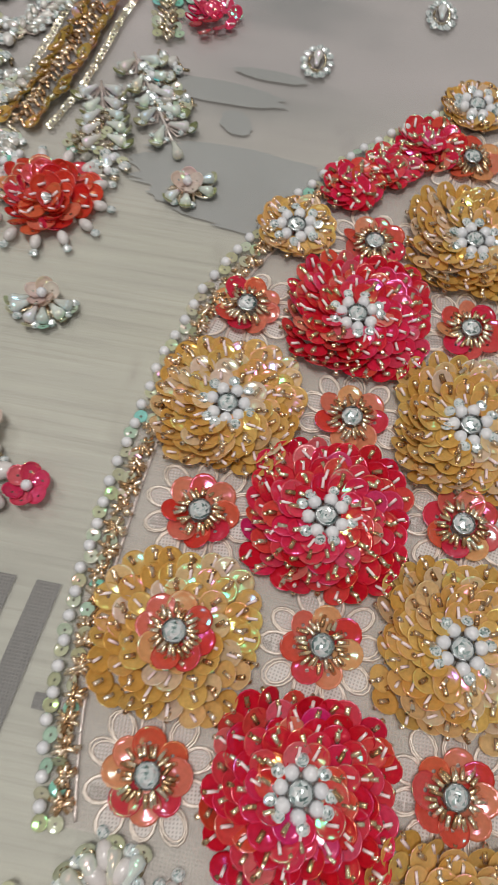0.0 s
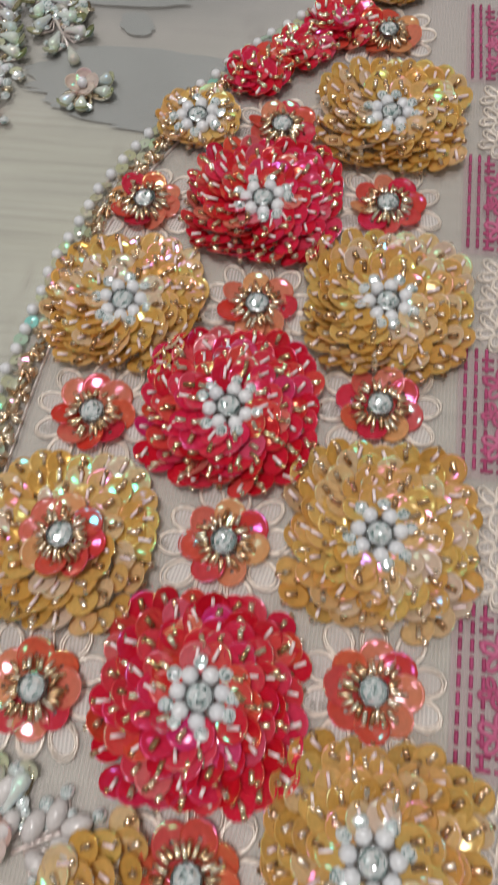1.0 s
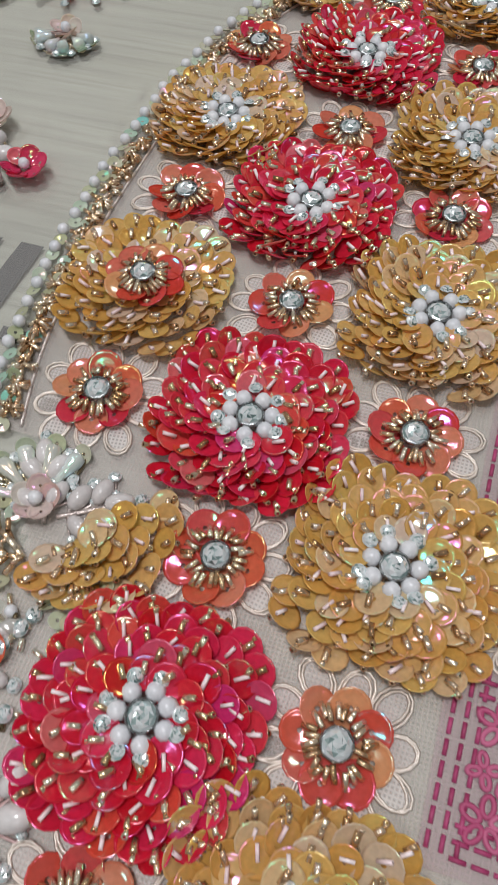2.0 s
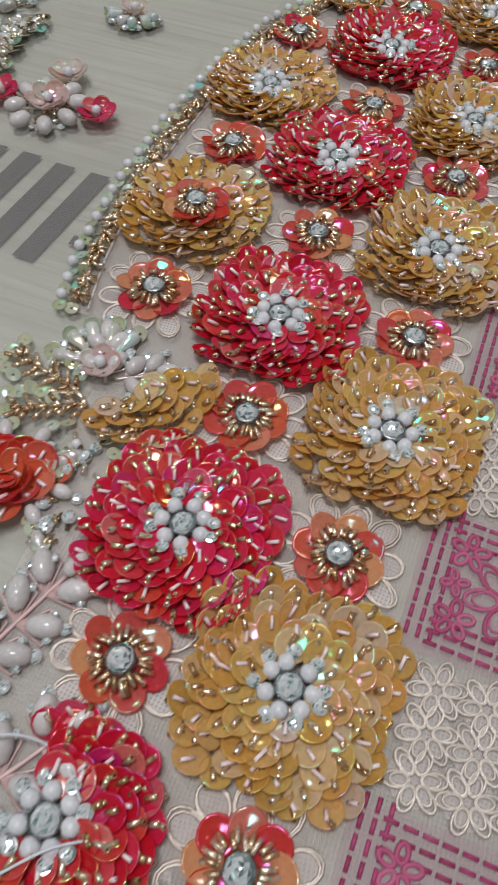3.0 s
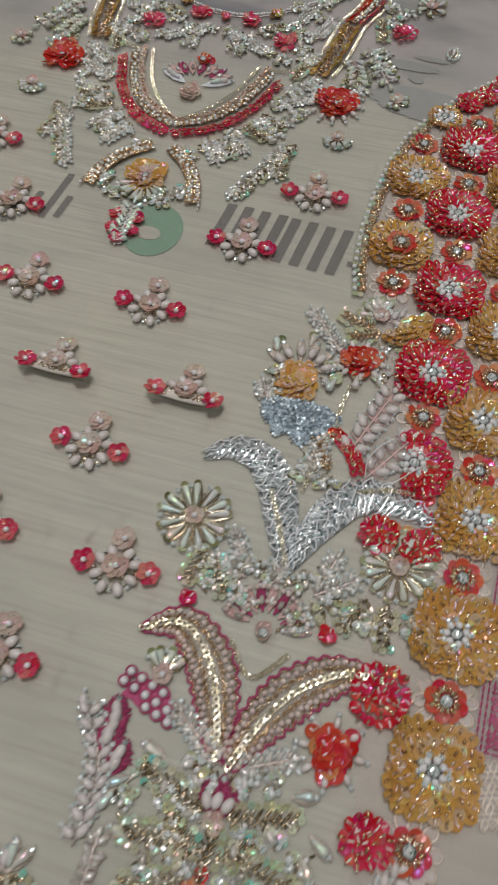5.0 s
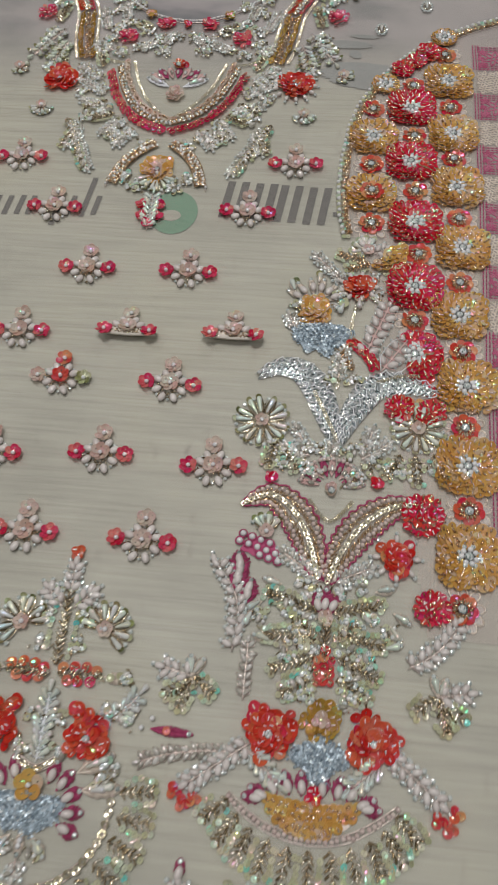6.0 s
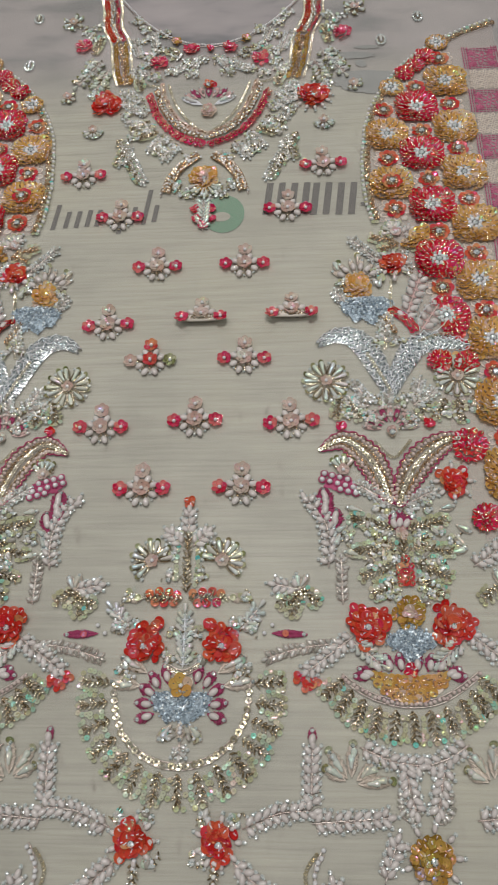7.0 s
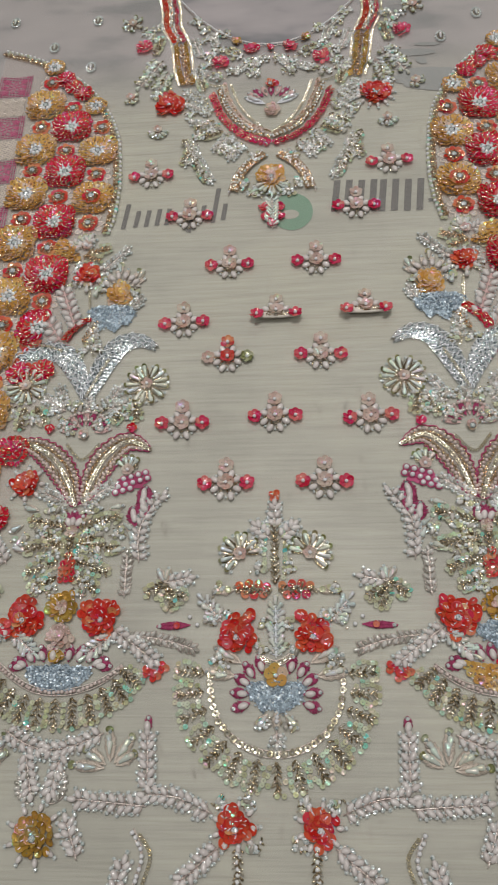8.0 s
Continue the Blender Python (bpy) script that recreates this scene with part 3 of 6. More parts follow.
def orange_flower(u, v, label, group, lace=True, scale=1.16, z=1.2 * MM):
    """Eight glassy sequin petals round a rhinestone, with radiating bugles on looped lace."""
    rnd = seed_of(u, v)
    th = thing("orange_flower", u, v, label, "flower", group, z=z, turn=rnd.uniform(-15, 15))
    n = rnd.choice((7, 8, 8))
    for i in range(n):
        a = 2 * math.pi * (i + rnd.uniform(-0.12, 0.12)) / n
        m = at(6.0 * scale * MM * math.cos(a), 6.0 * scale * MM * math.sin(a), rnd.uniform(1.2, 1.9) * MM, math.degrees(a) - 90, rnd.gauss(12, 8), rnd.gauss(8, 10))
        piece("petal", "orange", th, m @ Matrix.Scale(scale * rnd.uniform(0.92, 1.08), 4))
    bug = []
    for i in range(24):
        a = 2 * math.pi * (i + rnd.uniform(-0.3, 0.3)) / 24
        r = rnd.uniform(3.9, 5.4) * scale * MM
        bug.append(at(r * math.cos(a), r * math.sin(a), rnd.uniform(2.4, 3.2) * MM, math.degrees(a) - 90 + rnd.gauss(0, 9), rnd.uniform(-28, -5)))
    part("beadwork", mesh_of("beadwork", [(bugle_shape(3.2 * MM, 0.62 * MM), m) for m in bug], BUGLE), th, label="golden glass bugle beads", kind="stuff")
    gem(th, 0, 0, 3.2 * MM, 1.15, rnd.uniform(0, 40))
    if lace:
        loops, sheer = [], []
        for i in range(10):
            a = 2 * math.pi * (i + 0.5 + rnd.uniform(-0.1, 0.1)) / 10
            far = (10.2 + 2.2 * abs(math.sin(2 * a)) + rnd.uniform(-0.4, 0.4)) * MM
            sheer.append(((ellipse_loop(far * math.cos(a), far * math.sin(a), 4.2 * MM, 3.0 * MM, a, (0.10 + 0.02 * i) * MM, 14), [tuple(range(14))]), None))
            for grow in (1.0, 0.86):
                loops.append((tube(ellipse_loop(far * math.cos(a), far * math.sin(a), rnd.uniform(3.9, 4.5) * grow * MM, rnd.uniform(2.8, 3.3) * grow * MM, a + rnd.gauss(0, 0.15), (0.1 + 0.25 * grow) * MM, 12), 0.36 * MM, 4, True), None))
        part("lacework", mesh_of("lacework", loops, CREAM), th, label="cream looped lace stitching", kind="stuff")
        part("lace_cloth", mesh_of("lace_cloth", sheer, LACE, False), th, label="sheer white lace cloth", kind="stuff")
    return th


def side_word(s):
    return "right" if s > 0 else "left"


RED_AT = ((0.221, 0.162), (0.221, 0.096), (0.225, 0.028), (0.225, -0.038))
GOLD_AT = ((0.255, 0.198), (0.258, 0.131), (0.260, 0.068), (0.263, 0.003), (0.259, -0.063), (0.263, -0.126), (0.262, -0.190), (0.261, -0.255))
RED_LABEL = "round flower of overlapping glossy red sequins with pearl heart"
GOLD_LABEL = "round flower of overlapping mustard sequins with pearl heart"
ORANGE_LABEL = "small glassy orange-red sequin flower with rhinestone on lace"
for s in (1, -1):
    FAR[0] = s < 0
    for u, v in RED_AT:
        sequin_flower(s * u, v, "red", RED_LABEL, "red sequin flowers", 20.5, 5, 0.22)
    sequin_flower(s * 0.225, -0.101, "red", "half-covered red sequin flower with pearl heart beside rice beads", "red sequin flowers", 20, 5, 0.08, arc=(-105, 225) if s > 0 else (60, 225))
    for u, v in GOLD_AT:
        sequin_flower(s * u, v, "mustard", GOLD_LABEL, "mustard sequin flowers", 20.0, 5, 0.3)
    sequin_flower(s * 0.188, 0.124, "mustard", GOLD_LABEL, "mustard sequin flowers", 19.5, 5, 0.2, top_flat=True)
    sequin_flower(s * 0.188, 0.058, "mustard", "mustard sequin flower with a small orange flower on top", "mustard sequin flowers", 19.5, 5, 0.2, heart=False, top_flat=True)
    orange_flower(s * 0.188, 0.058, "small orange-red sequin flower sewn over a mustard flower", "orange flowers", False, 1.1, 4.6 * MM)
    sequin_flower(s * 0.201, -0.006, "mustard", "partly covered mustard sequin flower beside white rice beads", "mustard sequin flowers", 17, 4, 0.05, heart=False, arc=(235, 165) if s > 0 else (140, 165))
    sequin_flower(s * 0.197, 0.192, "mustard", "small mustard sequin flower at the beaded border", "mustard sequin flowers", 11.5, 3, 0.0)
    sequin_flower(s * 0.252, 0.259, "mustard", "small mustard sequin flower at the beaded border", "mustard sequin flowers", 11, 3, 0.0)
    for cu, cv, cs in ((0.237, 0.237, 11), (0.225, 0.224, 9), (0.213, 0.213, 10)):
        sequin_flower(s * cu, cv, "red", "dense cluster of red sequins at the border", "red sequin clusters", cs, 3, 0.0, heart=False)
    for cu, cv, cs in ((0.214, -0.148, 10), (0.237, -0.150, 10), (0.231, -0.229, 14), (0.237, -0.291, 11)):
        sequin_flower(s * cu, cv, "red_small", "dense cluster of red sequins beside beaded leaves", "red sequin clusters", cs, 3, 0.1, heart=False)
    for ou, ov in ((0.223, 0.191), (0.224, 0.127), (0.225, 0.062), (0.228, -0.005), (0.225, -0.070), (0.256, 0.164), (0.258, 0.101), (0.261, 0.034), (0.260, -0.032), (0.261, -0.096), (0.261, -0.160), (0.262, -0.223), (0.187, 0.159), (0.187, 0.091), (0.189, 0.025), (0.252, 0.234), (0.256, -0.290)):
        orange_flower(s * ou, ov, ORANGE_LABEL, "orange flowers")

# ---- the panels' cloth, border and lace blocks ----
BORDER = [(0.315, 0.292), (0.290, 0.282), (0.270, 0.272), (0.248, 0.258), (0.226, 0.240), (0.209, 0.222), (0.194, 0.200), (0.183, 0.180), (0.174, 0.160), (0.168, 0.136), (0.164, 0.106), (0.162, 0.069), (0.164, 0.034), (0.169, 0.010)]


def along(points, step, start=0.0):
    """Even steps along a polyline: place and heading."""
    out, left = [], start
    for (x0, y0), (x1, y1) in zip(points, points[1:]):
        d = math.hypot(x1 - x0, y1 - y0)
        while left <= d:
            f = left / d
            out.append((x0 + (x1 - x0) * f, y0 + (y1 - y0) * f, math.atan2(y1 - y0, x1 - x0)))
            left += step
        left -= d
    return out


def smooth_path(points, per=6):
    """A Catmull-Rom path through the points."""
    p = [points[0], *points, points[-1]]
    out = []
    for i in range(1, len(p) - 2):
        for j in range(per):
            t = j / per
            out.append(tuple(0.5 * (2 * b + (c - a) * t + (2 * a - 5 * b + 4 * c - d) * t * t + (3 * b - a - 3 * c + d) * t ** 3) for a, b, c, d in zip(p[i - 1], p[i], p[i + 1], p[i + 2])))
    return out + [tuple(points[-1])]


def border(s):
    rnd = random.Random(5 if s > 0 else 6)
    line = [(s * x, y) for x, y in BORDER]
    th = thing("beaded_border", 0, 0, "curved border of pearls, mint sequins and gold bugles", "border", "panel borders")
    th.matrix_basis = pose(0, 0, 1.2 * MM)
    bug = []
    for i, (x, y, h) in enumerate(along(smooth_path(line), 6.2 * MM)):
        nx, ny = math.sin(h) * s, -math.cos(h) * s
        out = -1 if (nx * s > 0) else 1
        nx, ny = (-abs(nx) * s, ny if nx * s < 0 else -ny)
        k = rnd.uniform(-0.5, 0.5) * MM
        piece("pearl", "pearl", th, at(x + nx * (2.2 * MM + k), y + ny * (2.2 * MM + k), 1.8 * MM))
        for off, kind in ((rnd.uniform(0.5, 2.5), "mint"), (rnd.uniform(-3.5, -1.5), "mint")):
            q = rnd.uniform(2.0, 4.2) * MM
            piece("sequin", kind, th, at(x + nx * off * MM + math.cos(h) * q, y + ny * off * MM + math.sin(h) * q, rnd.uniform(0.8, 1.8) * MM, rnd.uniform(0, 360), rnd.gauss(18, 14)))
        for j in range(18):
            a = rnd.uniform(0, 6.28)
            r = rnd.uniform(0.6, 2.4) * MM
            bug.append(at(x - nx * 3.2 * MM + r * math.cos(a), y - ny * 3.2 * MM + r * math.sin(a), rnd.uniform(0.8, 2.6) * MM, math.degrees(a) - 90, rnd.uniform(-50, 20)))
    part("beadwork", mesh_of("beadwork", [(bugle_shape(2.8 * MM, 0.58 * MM), m) for m in bug], BUGLE), th, label="golden glass bugle beads", kind="stuff")
    cord = [tube([(x - math.sin(h) * d * MM, y + math.cos(h) * d * MM, 0.4 * MM) for x, y, h in along(smooth_path(line), 1.5 * MM)], 0.4 * MM) for d in (-6.0, 6.0)]
    part("cord", mesh_of("cord", [(cord[1 if s > 0 else 0], None)], CORD), th)
    return th


def inside_panel(x, y):
    if y > 0.29 or y < -0.31 or x > 0.316:
        return False
    for (x0, y0), (x1, y1) in zip(BORDER, BORDER[1:]):
        if y1 <= y <= y0:
            return x > x0 + (x1 - x0) * (y0 - y) / max(1e-6, y0 - y1)
    return x > 0.185 + max(0.0, -y) * 0.16


def petal_rosette(cx, cy, r, n, z, cord):
    """Looped chain-stitch petals round a knot."""
    out = []
    for i in range(n):
        a = 2 * math.pi * i / n + 0.3
        out.append((tube(ellipse_loop(cx + r * 0.62 * math.cos(a), cy + r * 0.62 * math.sin(a), r * 0.40, r * 0.24, a, z, 12), cord, 5, True), None))
    return out


def lace_block(u, v, pink, s):
    rnd = seed_of(u, v)
    th = thing("lace_block", u, v, "square of pink chain-stitch rosettes with dashed borders" if pink else "square of cream looped lace stitching", "lace", "lace blocks", turn=rnd.uniform(-2, 2))
    z = 0.5 * MM
    thread = []
    if pink:
        thread += petal_rosette(2 * MM * s, 0, 9.4 * MM, 6, z, 0.5 * MM)
        thread += petal_rosette(2 * MM * s, 0, 7.6 * MM, 6, z, 0.3 * MM)
        for i in (-1, 1):
            for j in (-1, 1):
                thread += petal_rosette(i * 10.2 * MM + 2 * MM * s, j * 8.2 * MM, 4.4 * MM, 5, z, 0.58 * MM)
            thread += petal_rosette(i * 11.8 * MM + 2 * MM * s, 0, 3.0 * MM, 4, z, 0.55 * MM)
        part("rosette_stitching", mesh_of("rosette_stitching", thread, PINK), th, label="pink chain-stitch rosettes", kind="stuff")
        dash = []
        for row in range(3):
            d = (15.2 - 2.6 * row) * MM
            for k in range(9):
                c = (-15 + 3.8 * k) * MM
                for sy in (-1, 1):
                    dash.append((tube([(c + 2 * MM * s, sy * d, z), (c + 2.9 * MM + 2 * MM * s, sy * d, z)], 0.5 * MM), None))
                    dash.append((tube([(sy * (d + 3.4 * MM) + 1.5 * MM * s, c, z), (sy * (d + 3.4 * MM) + 1.5 * MM * s, c + 2.9 * MM, z)], 0.5 * MM), None))
        part("dashed_border", mesh_of("dashed_border", dash, MAGENTA), th, label="dashed magenta running stitch", kind="stuff")
    else:
        for i in range(-1, 2):
            for j in range(-1, 2):
                thread += petal_rosette(i * 10.5 * MM + 2 * MM * s, j * 9.0 * MM, 6.2 * MM, 6, z, 0.36 * MM)
                thread += petal_rosette(i * 10.5 * MM + 2 * MM * s, j * 9.0 * MM, 4.9 * MM, 6, z, 0.3 * MM)
        part("lacework", mesh_of("lacework", thread, CREAM), th, label="cream looped lace", kind="stuff")
        sheer = [((ellipse_loop(i * 10.5 * MM + 2 * MM * s, j * 9.0 * MM, 5.6 * MM, 5.0 * MM, 0, (0.12 + 0.02 * (i + 3 * j)) * MM, 14), [tuple(range(14))]), None) for i in range(-1, 2) for j in range(-1, 2)]
        part("lace_cloth", mesh_of("lace_cloth", sheer, LACE, False), th, label="sheer white lace cloth", kind="stuff")
    return th


for s in (1, -1):
    tagged(sheet("panel_cloth", *((0.15, 0.318) if s > 0 else (-0.318, -0.15)), -0.31, 0.295, 0.0014, ORGANZA, 84, 300, 0.0, lambda x, y, s=s: inside_panel(s * x, y)), "sheer pinkish organza panel under sequin flowers", "cloth", kind="structure")
    for k in range(8):
        v = 0.2335 - 0.0655 * k
        tagged(sheet("pink_patch", s * 0.296 - 0.019, s * 0.296 + 0.019, v - 0.0175, v + 0.0175, 0.0019, PINK_ORGANZA, 6, 6), "square pink organza patch on the panel", "cloth", kind="structure")
        lace_block(s * 0.296, v, True, s)
        lace_block(s * 0.296, v - 0.0327, False, s)
    FAR[0] = s < 0
    border(s)
FAR[0] = False


# ---- things: the beaded front ----
def local_line(points, origin):
    return [(x - origin[0], y - origin[1]) for x, y in points]


def chain(points, label, kind="silver_ring", step=2.3, group="metal ring chains", name="ring_chain", z=1.2 * MM):
    """A row of small metal rings sewn along a line."""
    path = smooth_path(points)
    o = path[len(path) // 2]
    th = thing(name, o[0], o[1], label, "trim", group, z=z)
    rnd = seed_of(*o[:2])
    for x, y, h in along(local_line(path, o), step * MM):
        piece("ring", kind, th, at(x, y, 0.7 * MM + rnd.uniform(0, 0.4) * MM, math.degrees(h) + 90, 24 + rnd.gauss(0, 8), rnd.gauss(0, 8)))
    return th


def rice_spray(base, tip, pairs, label, bend=0.0, big=True, reach=5.2, bead_kind=None, crystals=True, cord=None, fill=True, group="rice bead sprays", ends=True, tips=None):
    """A leafy stem: pairs of oval beads along a cord, each with a small crystal at its tip."""
    dx, dy = tip[0] - base[0], tip[1] - base[1]
    length, turn = math.hypot(dx, dy), math.degrees(math.atan2(dy, dx)) - 90
    if reach < 10:
        pairs = max(pairs, round(length / ((6.4 if big else 4.8) * MM)))
    th = thing("rice_bead_spray", base[0], base[1], label, "spray", group, turn=turn)
    rnd = seed_of(*base)
    kind = bead_kind or ("rice" if big else "rice_small")
    half = 3.5 * MM if big else 2.5 * MM
    mid = lambda f: (bend * math.sin(math.pi * f) * length, f * length)
    threads = [(tube([(*mid(i / 12), 0.5 * MM) for i in range(13)], 0.55 * MM), None)]
    for k in range(pairs):
        f = (k + 0.45) / (pairs + 0.35)
        bx, by = mid(f)
        for sd in (-1, 1):
            a = 90 - sd * rnd.gauss(46, 8)
            ca, sa = math.cos(radians(a)), math.sin(radians(a))
            d = half + reach * 0.18 * MM
            cx, cy = bx + ca * d, by + sa * d
            if kind == "drop":
                piece("bead", kind, th, at(bx + ca * 1.2 * MM, by + sa * 1.2 * MM, 1.6 * MM, a - 90, rnd.uniform(0, 6)))
            else:
                piece("bead", kind, th, at(cx, cy, 1.5 * MM, a - 90, rnd.uniform(-4, 10)) @ Matrix.Scale(1.25 if reach > 10 else rnd.uniform(0.92, 1.1), 4))
            if tips:
                piece("tip_sequin", tips, th, at(bx + ca * 10.5 * MM, by + sa * 10.5 * MM, 1.4 * MM, a - 90, 35 + rnd.gauss(0, 8)))
            if crystals:
                piece("small_crystal", "crystal", th, at(cx + ca * (half + 0.9 * MM), cy + sa * (half + 0.9 * MM), 0.8 * MM, rnd.uniform(0, 90), rnd.uniform(-25, 25)))
                for j in (-1, 1):
                    piece("small_crystal", "crystal", th, at(cx + ca * 0.35 * half - sa * j * half * 0.8, cy + sa * 0.35 * half + ca * j * half * 0.8, rnd.uniform(0.8, 1.8) * MM, rnd.uniform(0, 90), rnd.uniform(-30, 30)) @ Matrix.Scale(0.65, 4))
            if fill:
                for j in ((-1.2, -0.4, 0.5, 1.2) if reach < 10 else (-1.7, -0.9, 0.0, 0.9, 1.7)):
                    threads.append((tube([(bx, by, 0.3 * MM), (cx - sa * j * half * 0.65, cy + ca * j * half * 0.65, 0.4 * MM), (cx + ca * half * 1.3, cy + sa * half * 1.35, 0.3 * MM)], 0.4 * MM, 4), None))
    if ends:
        ex, ey = mid(1.0)
        piece("bead", kind, th, at(ex, ey + half * 0.4, 1.5 * MM, rnd.gauss(0, 6)))
        if crystals:
            piece("small_crystal", "crystal", th, at(ex, ey + half * 1.7, 0.6 * MM, 10))
    part("stitching", mesh_of("stitching", threads, cord or CORD), th, label="rose-gold cord stitching", kind="stuff")
    return th


def bugle_spray(base, tip, width, label, sequins="mint", group="bugle bead sprays", glass=None, density=1.0, name="bugle_bead_spray"):
    """A leaf of herringbone bugle beads edged with small sequins."""
    far_before = FAR[0]
    FAR[0] = abs(base[1] + 0.015) > 0.03
    dx, dy = tip[0] - base[0], tip[1] - base[1]
    length, turn = math.hypot(dx, dy), math.degrees(math.atan2(dy, dx)) - 90
    th = thing(name, base[0], base[1], label, "spray", group, turn=turn)
    rnd = seed_of(*tip)
    bug = []
    n = max(3, round(length / (3.3 * MM) * density))
    shape_at = lambda f: width * (0.45 + 0.75 * math.sin(math.pi * min(1, 0.2 + f * 0.72)))
    for i in range(n):
        f = (i + 0.25) / n
        w = shape_at(f)
        for sd in (-1, 1):
            a = rnd.gauss(46, 8)
            ca, sa = math.cos(radians(90 - a)), math.sin(radians(90 - a))
            for d in (1.2, 3.4):
                if d * MM * ca < w + 0.6 * MM:
                    bug.append(at(sd * ca * d * MM, f * length + sa * d * MM, rnd.uniform(0.8, 2.2) * MM, -sd * a + rnd.gauss(0, 10), rnd.uniform(-18, 25)) @ Matrix.Scale(rnd.uniform(0.85, 1.15), 4))
            if sequins and rnd.random() < 0.8:
                piece("sequin", sequins, th, at(sd * (w + rnd.uniform(-0.6, 0.8) * MM), f * length + w * 0.8 + rnd.uniform(-0.6, 0.6) * MM, rnd.uniform(0.8, 1.7) * MM, -sd * 55 + rnd.gauss(0, 35), rnd.gauss(20, 15)))
        bug.append(at(rnd.gauss(0, 0.4) * MM, f * length + 1.2 * MM, rnd.uniform(1.4, 2.3) * MM, rnd.gauss(0, 14), rnd.uniform(0, 25)))
    part("beadwork", mesh_of("beadwork", [(bugle_shape(2.9 * MM, 0.7 * MM), m) for m in bug], glass or CHAMPAGNE), th, label="champagne glass bugle beads", kind="stuff")
    if sequins:
        piece("sequin", sequins, th, at(0, length + 1.6 * MM, 0.9 * MM, 0, 15))
    FAR[0] = far_before
    return th


def small_flower(th, x, y, kind, petals=5, r=3.6, z=1.6, pearl="pearl_small", rnd=random, scale=1.0):
    """Cupped sequin petals round one pearl."""
    for i in range(petals):
        a = 2 * math.pi * (i + rnd.uniform(-0.12, 0.12)) / petals + 0.5
        piece("petal", kind, th, at(x + r * MM * math.cos(a), y + r * MM * math.sin(a), z * MM, math.degrees(a) - 90, rnd.gauss(28, 6), rnd.gauss(8, 8)) @ Matrix.Scale(scale, 4))
    if pearl:
        piece("pearl", pearl, th, at(x, y, (z + 1.0) * MM))


def booti(u, v, label, folded=False, turn=0.0, kinds=("crimson", "crimson", "peach", "peach")):
    """A sprig: four sequin florets in a cross with white beads between; a folded one has its foot tucked under."""
    rnd = seed_of(u, v)
    th = thing("sprig_motif", u, v, label, "motif", "scattered sprig motifs", turn=turn, tilt=-16 if folded else 0, z=(6.0 if folded else 1.4) * MM)
    wing = -3.5 if folded else 0.0
    small_flower(th, -18.0 * MM, (1.0 + wing) * MM, kinds[0], 6, 4.3, 2.0, "pearl", rnd, 1.05)
    small_flower(th, 18.0 * MM, (1.0 + wing) * MM, kinds[1], 6, 4.3, 2.0, "pearl", rnd, 1.05)
    small_flower(th, 0, 1.5 * MM, kinds[2], 6, 4.6, 2.6, "pearl", rnd, 1.25)
    small_flower(th, 0, 17.0 * MM, kinds[3], 6, 4.4, 2.2, "pearl", rnd, 1.12)
    beads = [(-4.6, 9.2, 35), (4.6, 9.2, -35), (-9.6, 4.4, 65), (9.6, 4.4, -65)]
    beads += [] if folded else [(-9.6, -4.2, 115), (9.6, -4.2, -115), (-4.4, -10.5, 155), (4.4, -10.5, -155)]
    for x, y, a in beads:
        piece("rice_bead", "rice", th, at(x * MM, y * MM, 1.8 * MM, a + rnd.gauss(0, 8)) @ Matrix.Diagonal((1.25, 1.15, 1.15, 1)))
    bug = []
    for i in range(90):
        x, y = rnd.uniform(-14, 14), rnd.uniform(-4 if folded else -13, 13)
        if abs(x) + abs(y) < 17:
            bug.append(at(x * MM, y * MM, rnd.uniform(0.5, 1.3) * MM, rnd.uniform(0, 180)))
    part("beadwork", mesh_of("beadwork", [(bugle_shape(2.4 * MM, 0.5 * MM, 5), m) for m in bug], CHAMPAGNE), th, kind="stuff")
    if folded:
        vs, fs = [], []
        for i in range(25):
            f = i / 24
            x = -23 + 46 * f
            dip = -4.6 - 2.0 * math.sin(math.pi * f)
            vs += [(x * MM, 2 * MM, 0.2 * MM), (x * MM, dip * MM, 0.8 * MM), (x * MM, (dip + 1.5) * MM, -1.8 * MM)]
        for i in range(24):
            fs += [(3 * i, 3 * i + 1, 3 * i + 4, 3 * i + 3), (3 * i + 1, 3 * i + 2, 3 * i + 5, 3 * i + 4)]
        part("backing", mesh_of("backing", [((vs, fs), None)], BACKING), th, label="cream cloth backing folded under")
    for i in range(16):
        a = math.pi * 2 * i / 16
        if folded and math.sin(a) < 0:
            continue
        piece("small_crystal", "crystal", th, at(12.5 * MM * math.cos(a), 11.5 * MM * math.sin(a), 0.5 * MM, rnd.uniform(0, 90), rnd.uniform(-20, 20)) @ Matrix.Scale(0.8, 4))
    return th


BOOTI_LABEL = "sprig of peach and crimson sequin florets with white beads"
for u, v in ((-0.127, 0.083), (0.121, 0.087), (-0.084, 0.026), (0.084, 0.030), (-0.042, -0.037), (0.042, -0.036), (-0.084, -0.102), (0.043, -0.141), (-0.081, -0.207), (0.001, -0.202), (0.084, -0.205), (-0.041, -0.264), (0.042, -0.264)):
    booti(u, v, BOOTI_LABEL, turn=random.uniform(-4, 4))
for u, v in ((0.003, -0.096), (0.086, -0.094)):
    booti(u, v, "folded-up sprig of crimson and peach florets showing its backing", folded=True)
booti(-0.042, -0.141, "sprig with coral florets, one bronze and one clear", kinds=("peach", "olive", "orange_small", "orange_small"))
